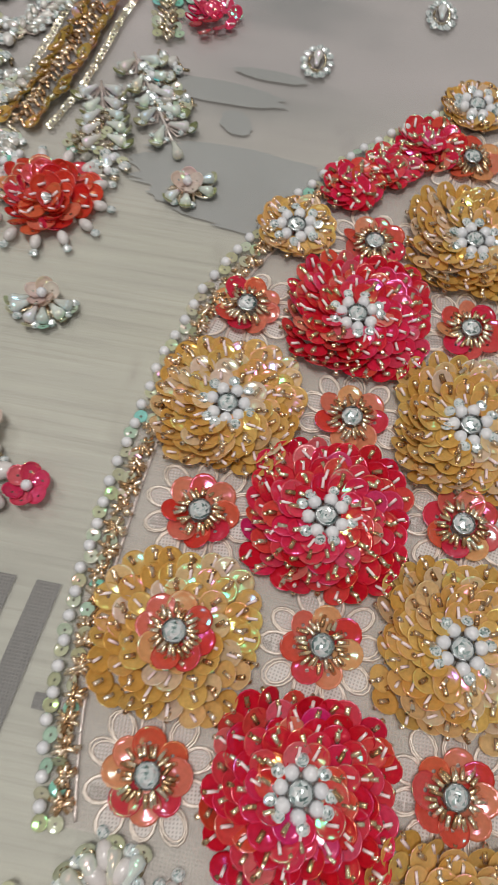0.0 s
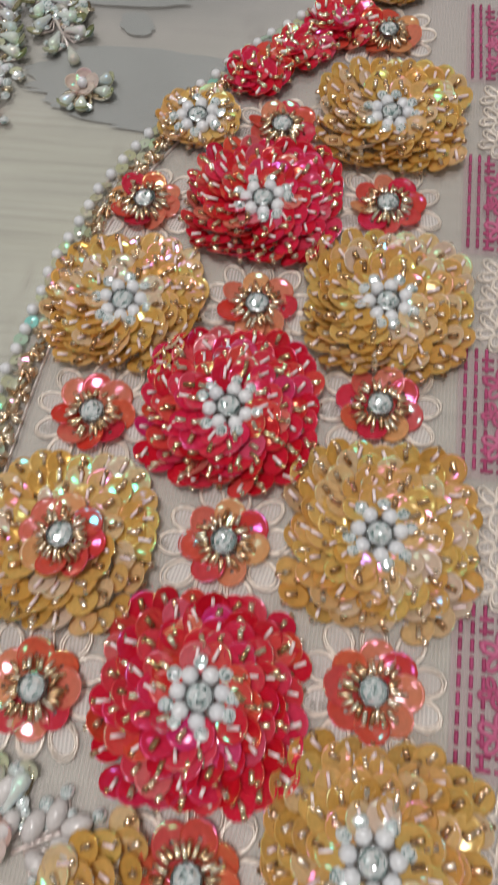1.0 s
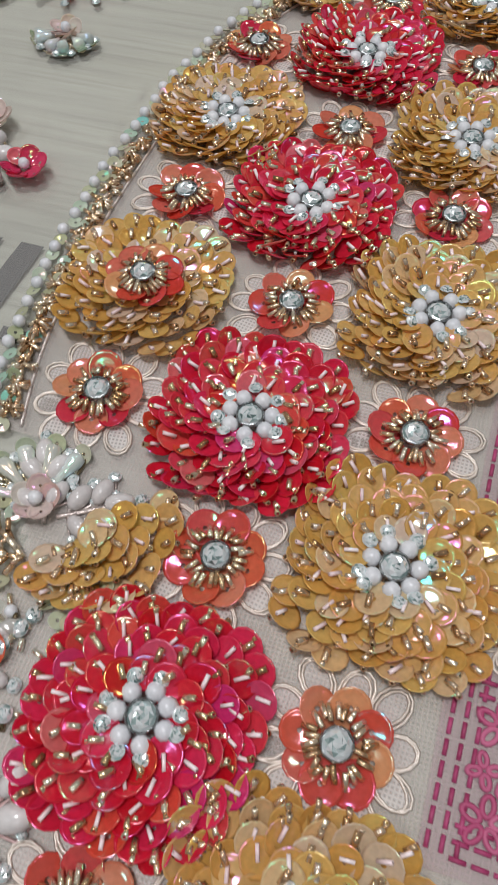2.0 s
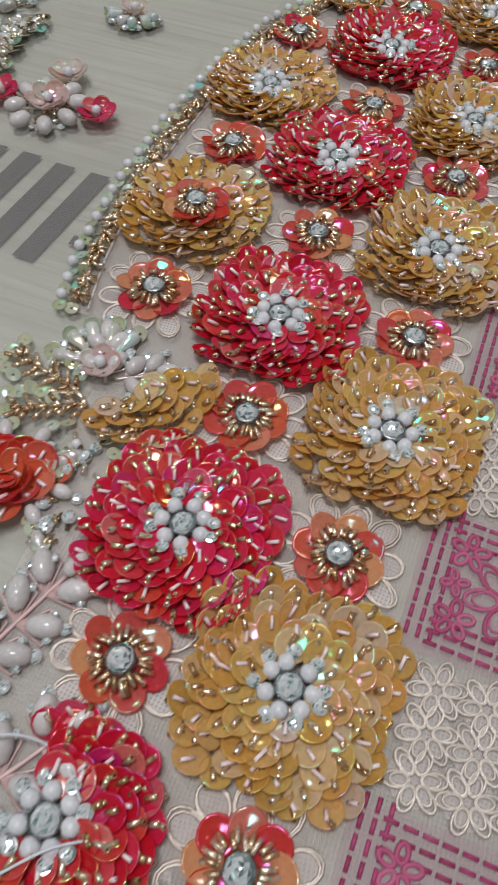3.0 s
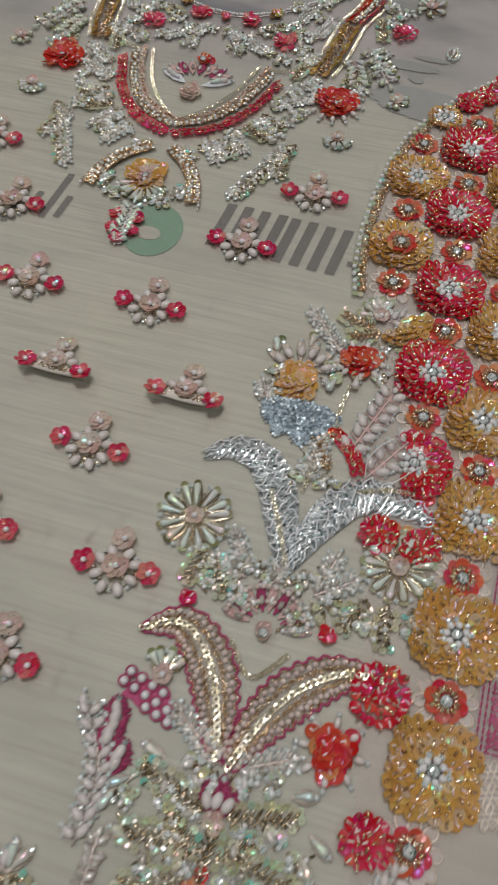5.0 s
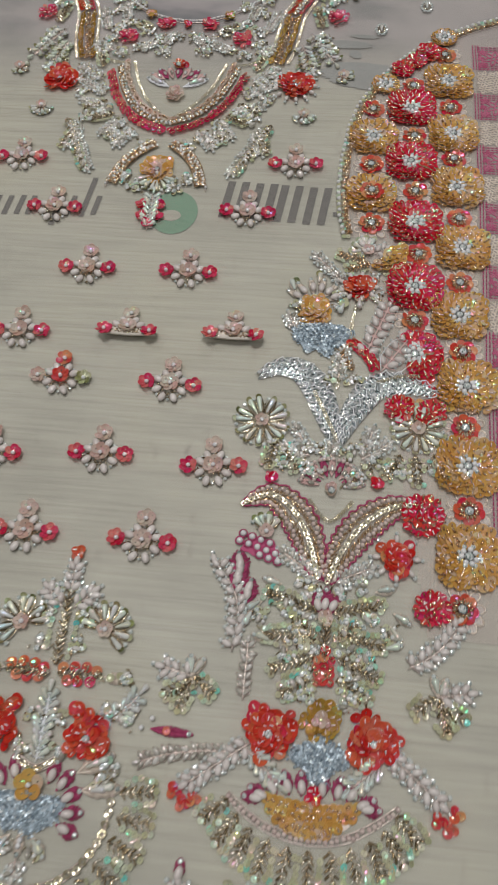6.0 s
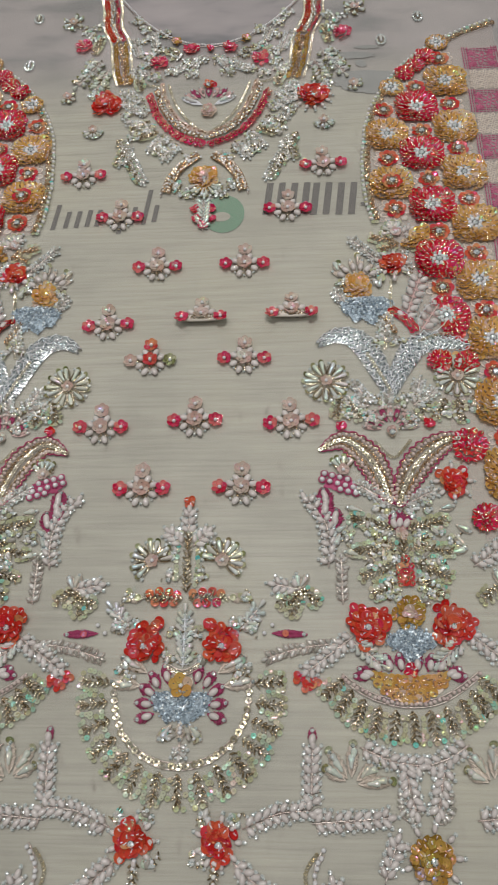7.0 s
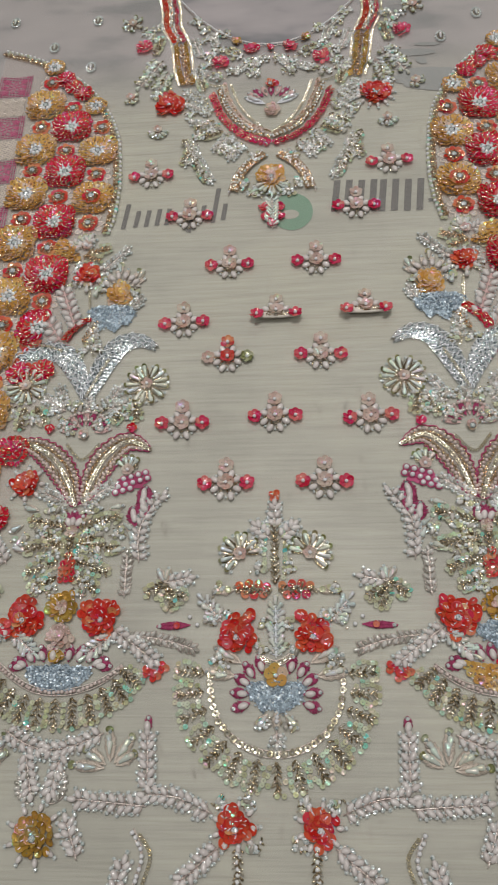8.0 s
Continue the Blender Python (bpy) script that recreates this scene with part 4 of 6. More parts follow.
for u, v in ((-0.313, 0.347), (-0.258, 0.297), (-0.210, 0.259), (-0.209, 0.340), (0.192, 0.272), (0.236, 0.308), (0.31, 0.345)):
    th = thing("crystal_sprig", u, v, "small oval sprig of clear crystals on net", "motif", "small crystal sprigs")
    piece("bead", "drop", th, at(0, -3.5 * MM, 1.5 * MM))
    for i in range(12):
        a = 2 * math.pi * i / 12
        piece("small_crystal", "crystal", th, at(5 * MM * math.cos(a), 7.5 * MM * math.sin(a), 0.6 * MM, i * 37, (i % 3 - 1) * 20))
    part("beadwork", mesh_of("beadwork", [(bugle_shape(2.2 * MM, 0.5 * MM, 5), at(3 * MM * math.cos(i), 5 * MM * math.sin(i * 1.0), 0.8 * MM, i * 57)) for i in range(14)], CHAMPAGNE), th, kind="stuff")


def mass_flower(u, v, r, kind, label, rows=3, crystal=True, rim=0, group="dense sequin flowers", squash=1.0, core=None):
    """A dense flower of shingled sequins without a pearl heart; rim puts white beads round it."""
    rnd = seed_of(u, v)
    th = thing("dense_flower", u, v, label, "flower", group)
    bug, phase, lobes = [], rnd.uniform(0, 6.28), 0.2 if kind == "tomato" else 0.06
    for k in range(rows):
        rad = 1.8 + (r - 4.2) * (k + 0.4) / rows
        n = max(5, int(2 * math.pi * rad / 4.6))
        for i in range(n):
            a = 2 * math.pi * (i + rnd.uniform(-0.2, 0.2)) / n + k
            rr = (rad + rnd.uniform(-1.3, 1.6) * (0.5 + k / rows)) * (1 + lobes * math.sin(3 * a + phase))
            m = at(rr * MM * math.cos(a), rr * squash * MM * math.sin(a), (1.3 + 0.55 * (rows - 1 - k) + rnd.uniform(0, 0.8)) * MM, math.degrees(a) - 90 + rnd.gauss(0, 15), rnd.gauss(21, 13), rnd.gauss(10, 14)) @ Matrix.Scale(rnd.uniform(0.85, 1.2), 4)
            piece("sequin", core if (core and k == 0) else kind, th, m)
            if rnd.random() < 0.6:
                bug.append(m @ at(0, 0.8 * MM, 0.6 * MM, rnd.gauss(0, 30)))
    part("stitching", mesh_of("stitching", [(bugle_shape(2.5 * MM, 0.42 * MM, 5), m) for m in bug], PINK_BUGLE), th, kind="stuff")
    if crystal:
        gem(th, rnd.uniform(-1, 1) * MM, -2 * MM, 3.4 * MM, 0.95)
    for i in range(rim):
        a = 2 * math.pi * i / rim
        d = r + 0.4
        piece("rice_bead", "rice", th, at(d * MM * math.cos(a), d * squash * MM * math.sin(a), 1.5 * MM, math.degrees(a) - 90) @ Matrix.Scale(0.85, 4))
        piece("small_crystal", "crystal", th, at((d + 4) * MM * math.cos(a), (d + 4) * squash * MM * math.sin(a), 0.6 * MM, i * 31))
    return th


def daisy(u, v, r, n, label, start=0.0, sweep=360.0, tips="olive", kind="peach", group="drop bead daisies"):
    """Drop beads set like rays, each ending in a cupped sequin."""
    rnd = seed_of(u, v)
    th = thing("beaded_daisy", u, v, label, "flower", group)
    loops = []
    for i in range(n):
        a = start + sweep * (i + 0.5 + rnd.uniform(-0.2, 0.2)) / n
        ca, sa = math.cos(radians(a)), math.sin(radians(a))
        d, long = r * 0.36, max(0.8, (r * 0.66) / 8.5)
        piece("drop_bead", "drop", th, at(ca * d * MM, sa * d * MM, 1.6 * MM, a - 90, rnd.gauss(4, 3)) @ Matrix.Diagonal((1.0, long, 1.0, 1)))
        wide = min(3.6, 0.8 * r * 0.62 * radians(abs(sweep)) / n / 1.6) * MM
        for grow in (1.0, 0.78):
            loops.append((tube(ellipse_loop(ca * r * 0.64 * MM, sa * r * 0.64 * MM, r * 0.40 * grow * MM, wide * grow, radians(a), (0.3 + 0.5 * grow) * MM, 14), 0.32 * MM, 4, True), None))
        piece("tip_sequin", tips, th, at(ca * (r + 0.2) * MM, sa * (r + 0.2) * MM, 1.3 * MM, a - 90, 40 + rnd.gauss(0, 8)) @ Matrix.Scale(0.85, 4))
        piece("small_crystal", "crystal", th, at(math.cos(radians(a + 13)) * (r - 1) * MM, math.sin(radians(a + 13)) * (r - 1) * MM, 0.6 * MM, i * 40))
    bug = [at(rnd.uniform(2, r - 2) * MM * math.cos(q), rnd.uniform(2, r - 2) * MM * math.sin(q), rnd.uniform(0.4, 0.9) * MM, math.degrees(q) - 90) for q in (radians(start + sweep * rnd.random()) for _ in range(50))]
    part("beadwork", mesh_of("beadwork", [(bugle_shape(2.2 * MM, 0.4 * MM, 5), m) for m in bug], CHAMPAGNE), th, kind="stuff")
    part("cordwork", mesh_of("cordwork", loops, CHAMPAGNE), th, label="golden cord loops round the drop beads", kind="stuff")
    small_flower(th, 0, 0, kind, 5, 3.2, 2.4, "pearl", rnd, 1.0)
    return th


def glitter_patch(u, v, outline, height, label, turn=0.0, z=0.0014, material=None):
    """A padded, glittering patch: a lumpy cushion over an outline in millimetres."""
    rnd = seed_of(u, v)
    n = len(outline)
    vs, fs, rings = [], [], 7
    for k in range(rings):
        f = k / (rings - 1)
        for x, y in outline:
            q = 1 - f * 0.97
            vs.append((x * q * MM, y * q * MM, (height * math.sqrt(max(0, 1 - q ** 2.2)) + (rnd.uniform(-0.35, 0.35) if k else 0)) * MM))
    for k in range(rings - 1):
        fs += [(k * n + i, k * n + (i + 1) % n, (k + 1) * n + (i + 1) % n, (k + 1) * n + i) for i in range(n)]
    fs.append(tuple(range((rings - 1) * n, rings * n)))
    th = thing("glitter_patch", u, v, label, "patch", "glitter patches", turn=turn, z=z)
    part("cushion", mesh_of("cushion", [((vs, fs), None)], material or BLUE_GLITTER), th)
    if material is None:
        flakes, disc = [], lathe([(0.0, 0.0), (0.95 * MM, 0.12 * MM)], 6)
        for i in range(len(vs) * 3):
            x, y, zz = vs[rnd.randrange(0, len(vs))]
            flakes.append((disc, at(x + rnd.gauss(0, 0.9) * MM, y + rnd.gauss(0, 0.9) * MM, zz + rnd.uniform(0.2, 1.0) * MM, rnd.uniform(0, 360), rnd.gauss(0, 26), rnd.gauss(0, 26))))
        part("glitter", mesh_of("glitter", flakes, ICE_FLAKE, False), th, label="ice-blue glitter flakes", kind="stuff")
    return th


def crescent(w, h, bite, n=30, scallop=0.0):
    """A crescent lying like a bowl: width, depth and how far the upper edge dips."""
    out = [(w / 2 * math.cos(a), h * math.sin(a) * (1 + scallop * math.cos(a * 9))) for a in (math.pi + math.pi * i / n for i in range(n + 1))]
    return out + [(w / 2 * math.cos(a), -bite * math.sin(a)) for a in (math.pi * i / n for i in range(1, n))]


def cloud(w, h, lobes, depth=0.16, n=40):
    return [(w / 2 * math.cos(a) * (1 + depth * math.cos(lobes * a)), h / 2 * math.sin(a) * (1 + depth * math.cos(lobes * a))) for a in (2 * math.pi * i / n for i in range(n))]


def thread_leaf(u, v, length, width, turn, label, thread, bead_kind=None, group="thread leaves", count=1):
    """A satin-stitch leaf of slanted threads with beads on it."""
    th = thing("thread_leaf", u, v, label, "leaf", group, turn=turn)
    rnd = seed_of(u, v)
    lines = []
    n = max(6, int(length / 0.9))
    for i in range(n):
        f = (i + 0.5) / n
        w = width * math.sin(math.pi * f) ** 0.7 * rnd.uniform(0.85, 1.2)
        for sd in (-1, 1):
            lines.append((tube([(0, f * length * MM, 0.5 * MM), (sd * w * MM, (f * length + 1.8) * MM, 0.25 * MM)], 0.45 * MM, 4), None))
    part("stitching", mesh_of("stitching", lines, thread), th, kind="stuff")
    if bead_kind:
        for i in range(count):
            grow = 1.2 if bead_kind in ("rice", "drop") else 1.0
            piece("bead", bead_kind, th, at((rnd.uniform(-0.6, 0.6)) * MM, length * (0.42 + 0.4 * i / max(1, count)) * MM - (3.5 * MM if bead_kind == "drop" else 0), 1.9 * MM, rnd.gauss(0, 5)) @ Matrix.Scale(grow, 4))
            piece("small_crystal", "crystal", th, at(0, length * 0.95 * MM, 0.7 * MM, 20))
    return th


def bead_arc(points, kind, step, label, group="bead arcs", name="bead_arc", lean=0.0, cord=True):
    path = smooth_path(points)
    o = path[len(path) // 2]
    th = thing(name, o[0], o[1], label, "trim", group)
    line = local_line(path, o)
    rnd, gold = seed_of(*o[:2]), []
    for x, y, h in along(line, step * MM):
        m = at(x + rnd.gauss(0, 0.35) * MM, y + rnd.gauss(0, 0.35) * MM, 1.4 * MM, math.degrees(h) + rnd.gauss(0, 14), lean * rnd.uniform(0.4, 1.2), rnd.gauss(0, 10))
        piece("bead", kind, th, m)
        if name == "sequin_band":
            gold += [m @ at(rnd.uniform(-1.5, 1.5) * MM, rnd.uniform(-1.5, 1.5) * MM, 0.9 * MM, rnd.gauss(90, 40)) for _ in range(2)]
    if gold:
        part("beadwork", mesh_of("beadwork", [(bugle_shape(2.4 * MM, 0.5 * MM, 5), m) for m in gold], BUGLE), th, kind="stuff")
    if cord:
        part("cord", mesh_of("cord", [(tube([(x, y + d * MM, 0.4 * MM) for x, y in line], 0.5 * MM), None) for d in (-2.2, 2.2)], CORD), th)
    return th


def outlined_leaf(points, width, label, group="magenta outlined leaves"):
    """A curved leaf: scalloped magenta cord, a metal ring midrib, pearls and bugles inside."""
    path = smooth_path(points, 8)
    o = path[0]
    th = thing("outlined_leaf", o[0], o[1], label, "leaf", group)
    line = along(local_line(path, o), 1.6 * MM)
    n = len(line)
    rnd = seed_of(*o[:2])
    left, right, bug = [], [], []
    for i, (x, y, h) in enumerate(line):
        f = i / (n - 1)
        w = width * MM * (0.06 + 0.94 * math.sin(math.pi * min(1.0, 0.01 + f * 0.93)) ** 0.8) * (1 + 0.10 * math.sin(i * 1.6))
        nx, ny = -math.sin(h), math.cos(h)
        left.append((x + nx * w, y + ny * w, 0.7 * MM))
        right.append((x - nx * w, y - ny * w, 0.7 * MM))
        piece("ring", "silver_ring", th, at(x, y, 2.4 * MM, math.degrees(h) + 90, rnd.gauss(0, 8), rnd.gauss(0, 8)) @ Matrix.Scale(1.35, 4)) if i % 2 == 0 else None
        if 2 < i < n - 2:
            for sd in (-1, 1):
                if i % 2 == 0:
                    piece("pearl", "blush_pearl", th, at(x + sd * nx * w * 0.68, y + sd * ny * w * 0.68, 1.3 * MM))
                for q in (0.34, 0.46, 0.88):
                    bug.append(at(x + sd * nx * w * q + rnd.uniform(-0.5, 0.5) * MM, y + sd * ny * w * q, rnd.uniform(0.6, 1.2) * MM, math.degrees(h) - 90 + sd * 45))
    part("beadwork", mesh_of("beadwork", [(bugle_shape(2.2 * MM, 0.45 * MM, 5), m) for m in bug], BUGLE), th, kind="stuff")
    part("outline", mesh_of("outline", [(tube(left + right[::-1], 0.75 * MM, 6, True), None)], MAGENTA), th, label="magenta cord outline")
    vs = [(x, y, 0.25 * MM) for x, y, z in left + right[::-1]]
    part("ground_cloth", mesh_of("ground_cloth", [((vs, [(i, i + 1, 2 * n - 2 - i, 2 * n - 1 - i) for i in range(n - 1)]), None)], ORGANZA), th)
    return th


def foil_wing(points, width, label):
    """A wing of crumpled silver foil strips held down by looping white thread."""
    path = smooth_path(points, 8)
    o = path[0]
    th = thing("silver_wing", o[0], o[1], label, "wing", "silver foil wings")
    line = along(local_line(path, o), 1.3 * MM)
    n, rnd = len(line), seed_of(*o[:2])
    half = lambda f: width * MM * (0.10 + 0.90 * math.sin(math.pi * min(1, 0.03 + 0.87 * f)) ** 0.8)
    cols, vs, fs, rows_at = 11, [], [], list(range(0, n))
    for k, i in enumerate(rows_at):
        x, y, h = line[i]
        w, nx, ny = half(i / (n - 1)), -math.sin(h), math.cos(h)
        for j in range(cols):
            q = 2 * j / (cols - 1) - 1
            slip = (rnd.uniform(-0.5, 0.5) + 4.0 * (0.5 - abs(q))) * MM
            z = (1 - q * q) * 2.0 + (1.5 if (k + (j > 5)) % 3 == 0 else 0.0) * rnd.uniform(0.5, 1.0) * (abs(q) < 0.95) + (0.8 if j == 5 else 0.0)
            vs.append((x + nx * w * q + math.cos(h) * slip, y + ny * w * q + math.sin(h) * slip, max(0.1, z) * MM))
    for k in range(len(rows_at) - 1):
        for j in range(cols - 1):
            p, r = k * cols + j, (k + 1) * cols + j
            fs += [(p, p + 1, r + 1), (p, r + 1, r)]
    loose_v, loose_f = [], []
    for q in fs:
        loose_f.append((len(loose_v), len(loose_v) + 1, len(loose_v) + 2))
        loose_v += [vs[t] for t in q]
    part("foil", mesh_of("foil", [((loose_v, loose_f), None)], FOIL, False), th, label="crumpled silver foil")
    loops = []
    for lane in (-0.68, 0.0, 0.68):
        zig = []
        for i in range(n):
            x, y, h = line[i]
            w, nx, ny = half(i / (n - 1)), -math.sin(h), math.cos(h)
            q = lane + 0.30 * math.sin(i * 0.9 + lane) + rnd.uniform(-0.08, 0.08)
            slip = 1.4 * MM * math.sin(i * 1.8)
            zig.append((x + nx * w * q + math.cos(h) * slip, y + ny * w * q + math.sin(h) * slip, ((1 - min(1, q * q)) * 2.0 + 1.7) * MM))
        loops.append((tube(smooth_path(zig, 3), 0.34 * MM), None))
    part("couched_thread", mesh_of("couched_thread", loops, WHITE_THREAD), th, label="looping white silky thread")
    return th


def bugle_band(points, width, label, glass, pearls=True, group="bugle bands"):
    """A padded band of slanting bugles with small pearls scattered along it."""
    path = smooth_path(points)
    o = path[len(path) // 2]
    th = thing("bugle_band", o[0], o[1], label, "trim", group)
    rnd = seed_of(*o[:2])
    bug = []
    for i, (x, y, h) in enumerate(along(local_line(path, o), 1.5 * MM)):
        nx, ny = -math.sin(h), math.cos(h)
        for q in np.arange(-width / 2, width / 2 + 0.1, 1.7):
            bug.append(at(x + nx * q * MM, y + ny * q * MM, (1.2 + rnd.uniform(0, 1.0)) * MM, math.degrees(h) - 90 + (50 if q > 0 else -50) + rnd.gauss(0, 14), rnd.uniform(-10, 25)))
        if pearls and i % 3 == 0:
            q = rnd.uniform(-width / 2, width / 2) * MM
            piece("pearl", "pearl_small", th, at(x + nx * q, y + ny * q, 2.6 * MM))
            piece("crystal", "crystal", th, at(x - nx * q, y - ny * q, 2.0 * MM, rnd.uniform(0, 90), rnd.gauss(0, 20)))
    part("beadwork", mesh_of("beadwork", [(bugle_shape(2.8 * MM, 0.65 * MM), m) for m in bug], glass), th, label="slanting glass bugle beads", kind="stuff")
    return th


# ---- the neck ----
rim = [(x / 1000, neck_edge(x / 1000)) for x in range(-108, 109, 6)]
bead_arc(rim, "pearl_small", 2.3, "curved row of pearly beads edging the neck opening", name="neck_edging")
for s in (1, -1):
    strip = [(s * 0.124, 0.372), (s * 0.119, 0.345), (s * 0.117, 0.318), (s * 0.106, 0.290)]
    bugle_band(strip, 5.0, "bronze bugle band on the shoulder", BUGLE)
    for d, kind in ((-6, "tomato"), (6, "crimson")):
        bead_arc([(x + d * MM, y) for x, y in strip], kind, 4.3, "band of crimson and peach sequins on the shoulder", "shoulder bands", "sequin_band", 40, False)
    low = [(s * 0.105, 0.286), (s * 0.102, 0.262), (s * 0.099, 0.240), (s * 0.093, 0.218)]
    for d in (-5.5, 5.5):
        bead_arc([(x + d * MM, y) for x, y in low], "ochre", 4.2, "band of overlapping ochre sequins on the shoulder", "shoulder bands", "sequin_band", 38, False)
    bugle_spray(low[0], low[-1], 3.0 * MM, "row of golden bugles between ochre sequin bands", None, glass=BUGLE)
    for d in (-11, 11):
        chain([(x + d * MM, y) for x, y in strip + low[1:]], "row of small shiny metal rings along the band")
    chain([(s * 0.078, 0.225), (s * 0.068, 0.216), (s * 0.052, 0.213)], "row of small shiny metal rings")
    mass_flower(s * 0.113, 0.188, 18, "tomato", "large bright red sequin flower with white bead rim", 4, True, 13 if s > 0 else 0)
    for fu, fv, fr in ((0.148, 0.286, 13), (0.057, 0.251, 13), (0.022, 0.271, 10.5)):
        mass_flower(s * fu, fv, fr, "crimson", "small crimson sequin flower near the neckline", 2, False, 0)
    mass_flower(s * 0.040, 0.284, 8, "ochre_small", "ochre sequin cluster at the neckline", 2, False)
    for (bu, bv), (tu, tv) in (((0.124, 0.262), (0.148, 0.222)), ((0.116, 0.245), (0.126, 0.214))):
        rice_spray((s * bu, bv), (s * tu, tv), 5, "leafy spray of pearly drop beads with olive tips", bead_kind="drop", reach=11, group="neck sprays", tips="olive")
    daisy(s * 0.158, 0.203, 9, 4, "small fan of white beads", 200, 220, group="neck fans")
    daisy(s * 0.165, 0.328, 13, 6, "fan of clear drop beads", 0, 360, group="neck fans")
    daisy(s * 0.124, 0.150, 11, 6, "fan of clear crystal drops", 180, 180, "mint", group="neck fans")
    for (bu, bv), (tu, tv) in (((0.092, 0.135), (0.064, 0.074)), ((0.080, 0.128), (0.090, 0.100)), ((0.056, 0.125), (0.040, 0.108))):
        rice_spray((s * bu, bv), (s * tu, tv), 4, "white rice-bead leaf with crystal tips", big=False, group="neck sprays")
        bugle_spray((s * (bu + 0.004), bv), (s * (tu + 0.004), tv), 4 * MM, "leaf of champagne bugles")
    for (bu, bv), (tu, tv) in (((0.060, 0.150), (0.086, 0.160)), ((0.066, 0.170), (0.090, 0.186)), ((0.072, 0.190), (0.094, 0.208)), ((0.045, 0.140), (0.060, 0.118)), ((0.030, 0.125), (0.044, 0.104)), ((0.070, 0.232), (0.090, 0.240)), ((0.045, 0.232), (0.030, 0.244)), ((0.080, 0.262), (0.090, 0.292)), ((0.062, 0.278), (0.068, 0.300)), ((0.020, 0.240), (0.012, 0.256))):
        rice_spray((s * bu, bv), (s * tu, tv), 3, "short spray of white beads and clear crystals", big=False, group="neck sprays")
    for (bu, bv), (tu, tv) in (((0.052, 0.144), (0.072, 0.136)), ((0.075, 0.205), (0.080, 0.225)), ((0.036, 0.262), (0.050, 0.272)), ((0.062, 0.160), (0.082, 0.150)), ((0.135, 0.27), (0.128, 0.30)), ((0.125, 0.232), (0.116, 0.212))):
        bugle_spray((s * bu, bv), (s * tu, tv), 4 * MM, "small leaf of champagne bugles and mint sequins")
    vee = [(s * 0.064, 0.200), (s * 0.052, 0.166), (s * 0.030, 0.138), (s * 0.001, 0.124)]
    bead_arc(vee, "crimson", 3.8, "band of crimson sequins shaped as a vee", "vee bands", "sequin_band", 28, False)
    bead_arc([(x * 1.04, y - 0.004) for x, y in vee], "crimson", 5.6, "scalloped rim of red sequins along the vee", "vee bands", "sequin_band", 18, False)
    bugle_band([(x * 0.90, y + 0.008) for x, y in vee], 5.0, "golden bugle band along the vee", BUGLE)
    bead_arc([(x * 0.82, y + 0.014) for x, y in vee], "peach", 4.0, "band of peach sequins shaped as a vee", "vee bands", "sequin_band", 25, False)
    chain([(s * 0.045, 0.214), (s * 0.034, 0.180), (s * 0.018, 0.155), (s * 0.001, 0.138)], "row of small shiny metal rings along the vee")
    thread_leaf(s * 0.006, 0.182, 26, 4, -s * 62, "pale leaf with clear drop beads beside the lotus", WHITE_THREAD, "drop", count=2)
    bead_arc([(s * 0.012, 0.110), (s * 0.028, 0.096), (s * 0.038, 0.078), (s * 0.045, 0.056)], "pearl_small", 2.9, "curved arm of small pearls and bugles", "pendant arms")
    bugle_band([(s * 0.008, 0.108), (s * 0.024, 0.094), (s * 0.034, 0.078), (s * 0.040, 0.058)], 8.5, "curved arm of bronze bugles and pearls", BUGLE)
mass_flower(0.0, 0.171, 11, "peach", "peach sequin base of the lotus motif", 3, False)
for i in range(7):
    a = -60 + 20 * i
    thread_leaf(0.013 * math.sin(radians(a)), 0.190 + 0.004 * math.cos(radians(a)), 17, 3.2, -a, "lotus petal of coral and crimson stitching", MAGENTA if i % 2 else BLUSH, "rice_small")
mass_flower(0.0, 0.212, 8, "orange_small", "coral sequin heart of the lotus motif", 2, True)
mass_flower(0.0, 0.270, 5, "red_small", "tiny crimson floret at the neck point", 1, False)
mass_flower(-0.001, 0.076, 17, "mustard", "copper sequin flower at the middle of the pendant", 4, True, 0, core="peach")
daisy(0.0, 0.070, 19, 8, "half ring of dark-tipped drop beads under the pendant", 190, 160, "olive")
for tu, tv in ((-0.008, 0.034), (0.008, 0.034), (-0.007, 0.022), (0.007, 0.022), (0.0, 0.014)):
    mass_flower(tu, tv, 6.5, "crimson", "small crimson tassel floret below the pendant", 1, False, group="tassel florets")
rice_spray((0.0, 0.008), (0.0, 0.046), 4, "drop-bead stem of the tassel", bead_kind="drop", reach=1.0, big=False, group="neck sprays")

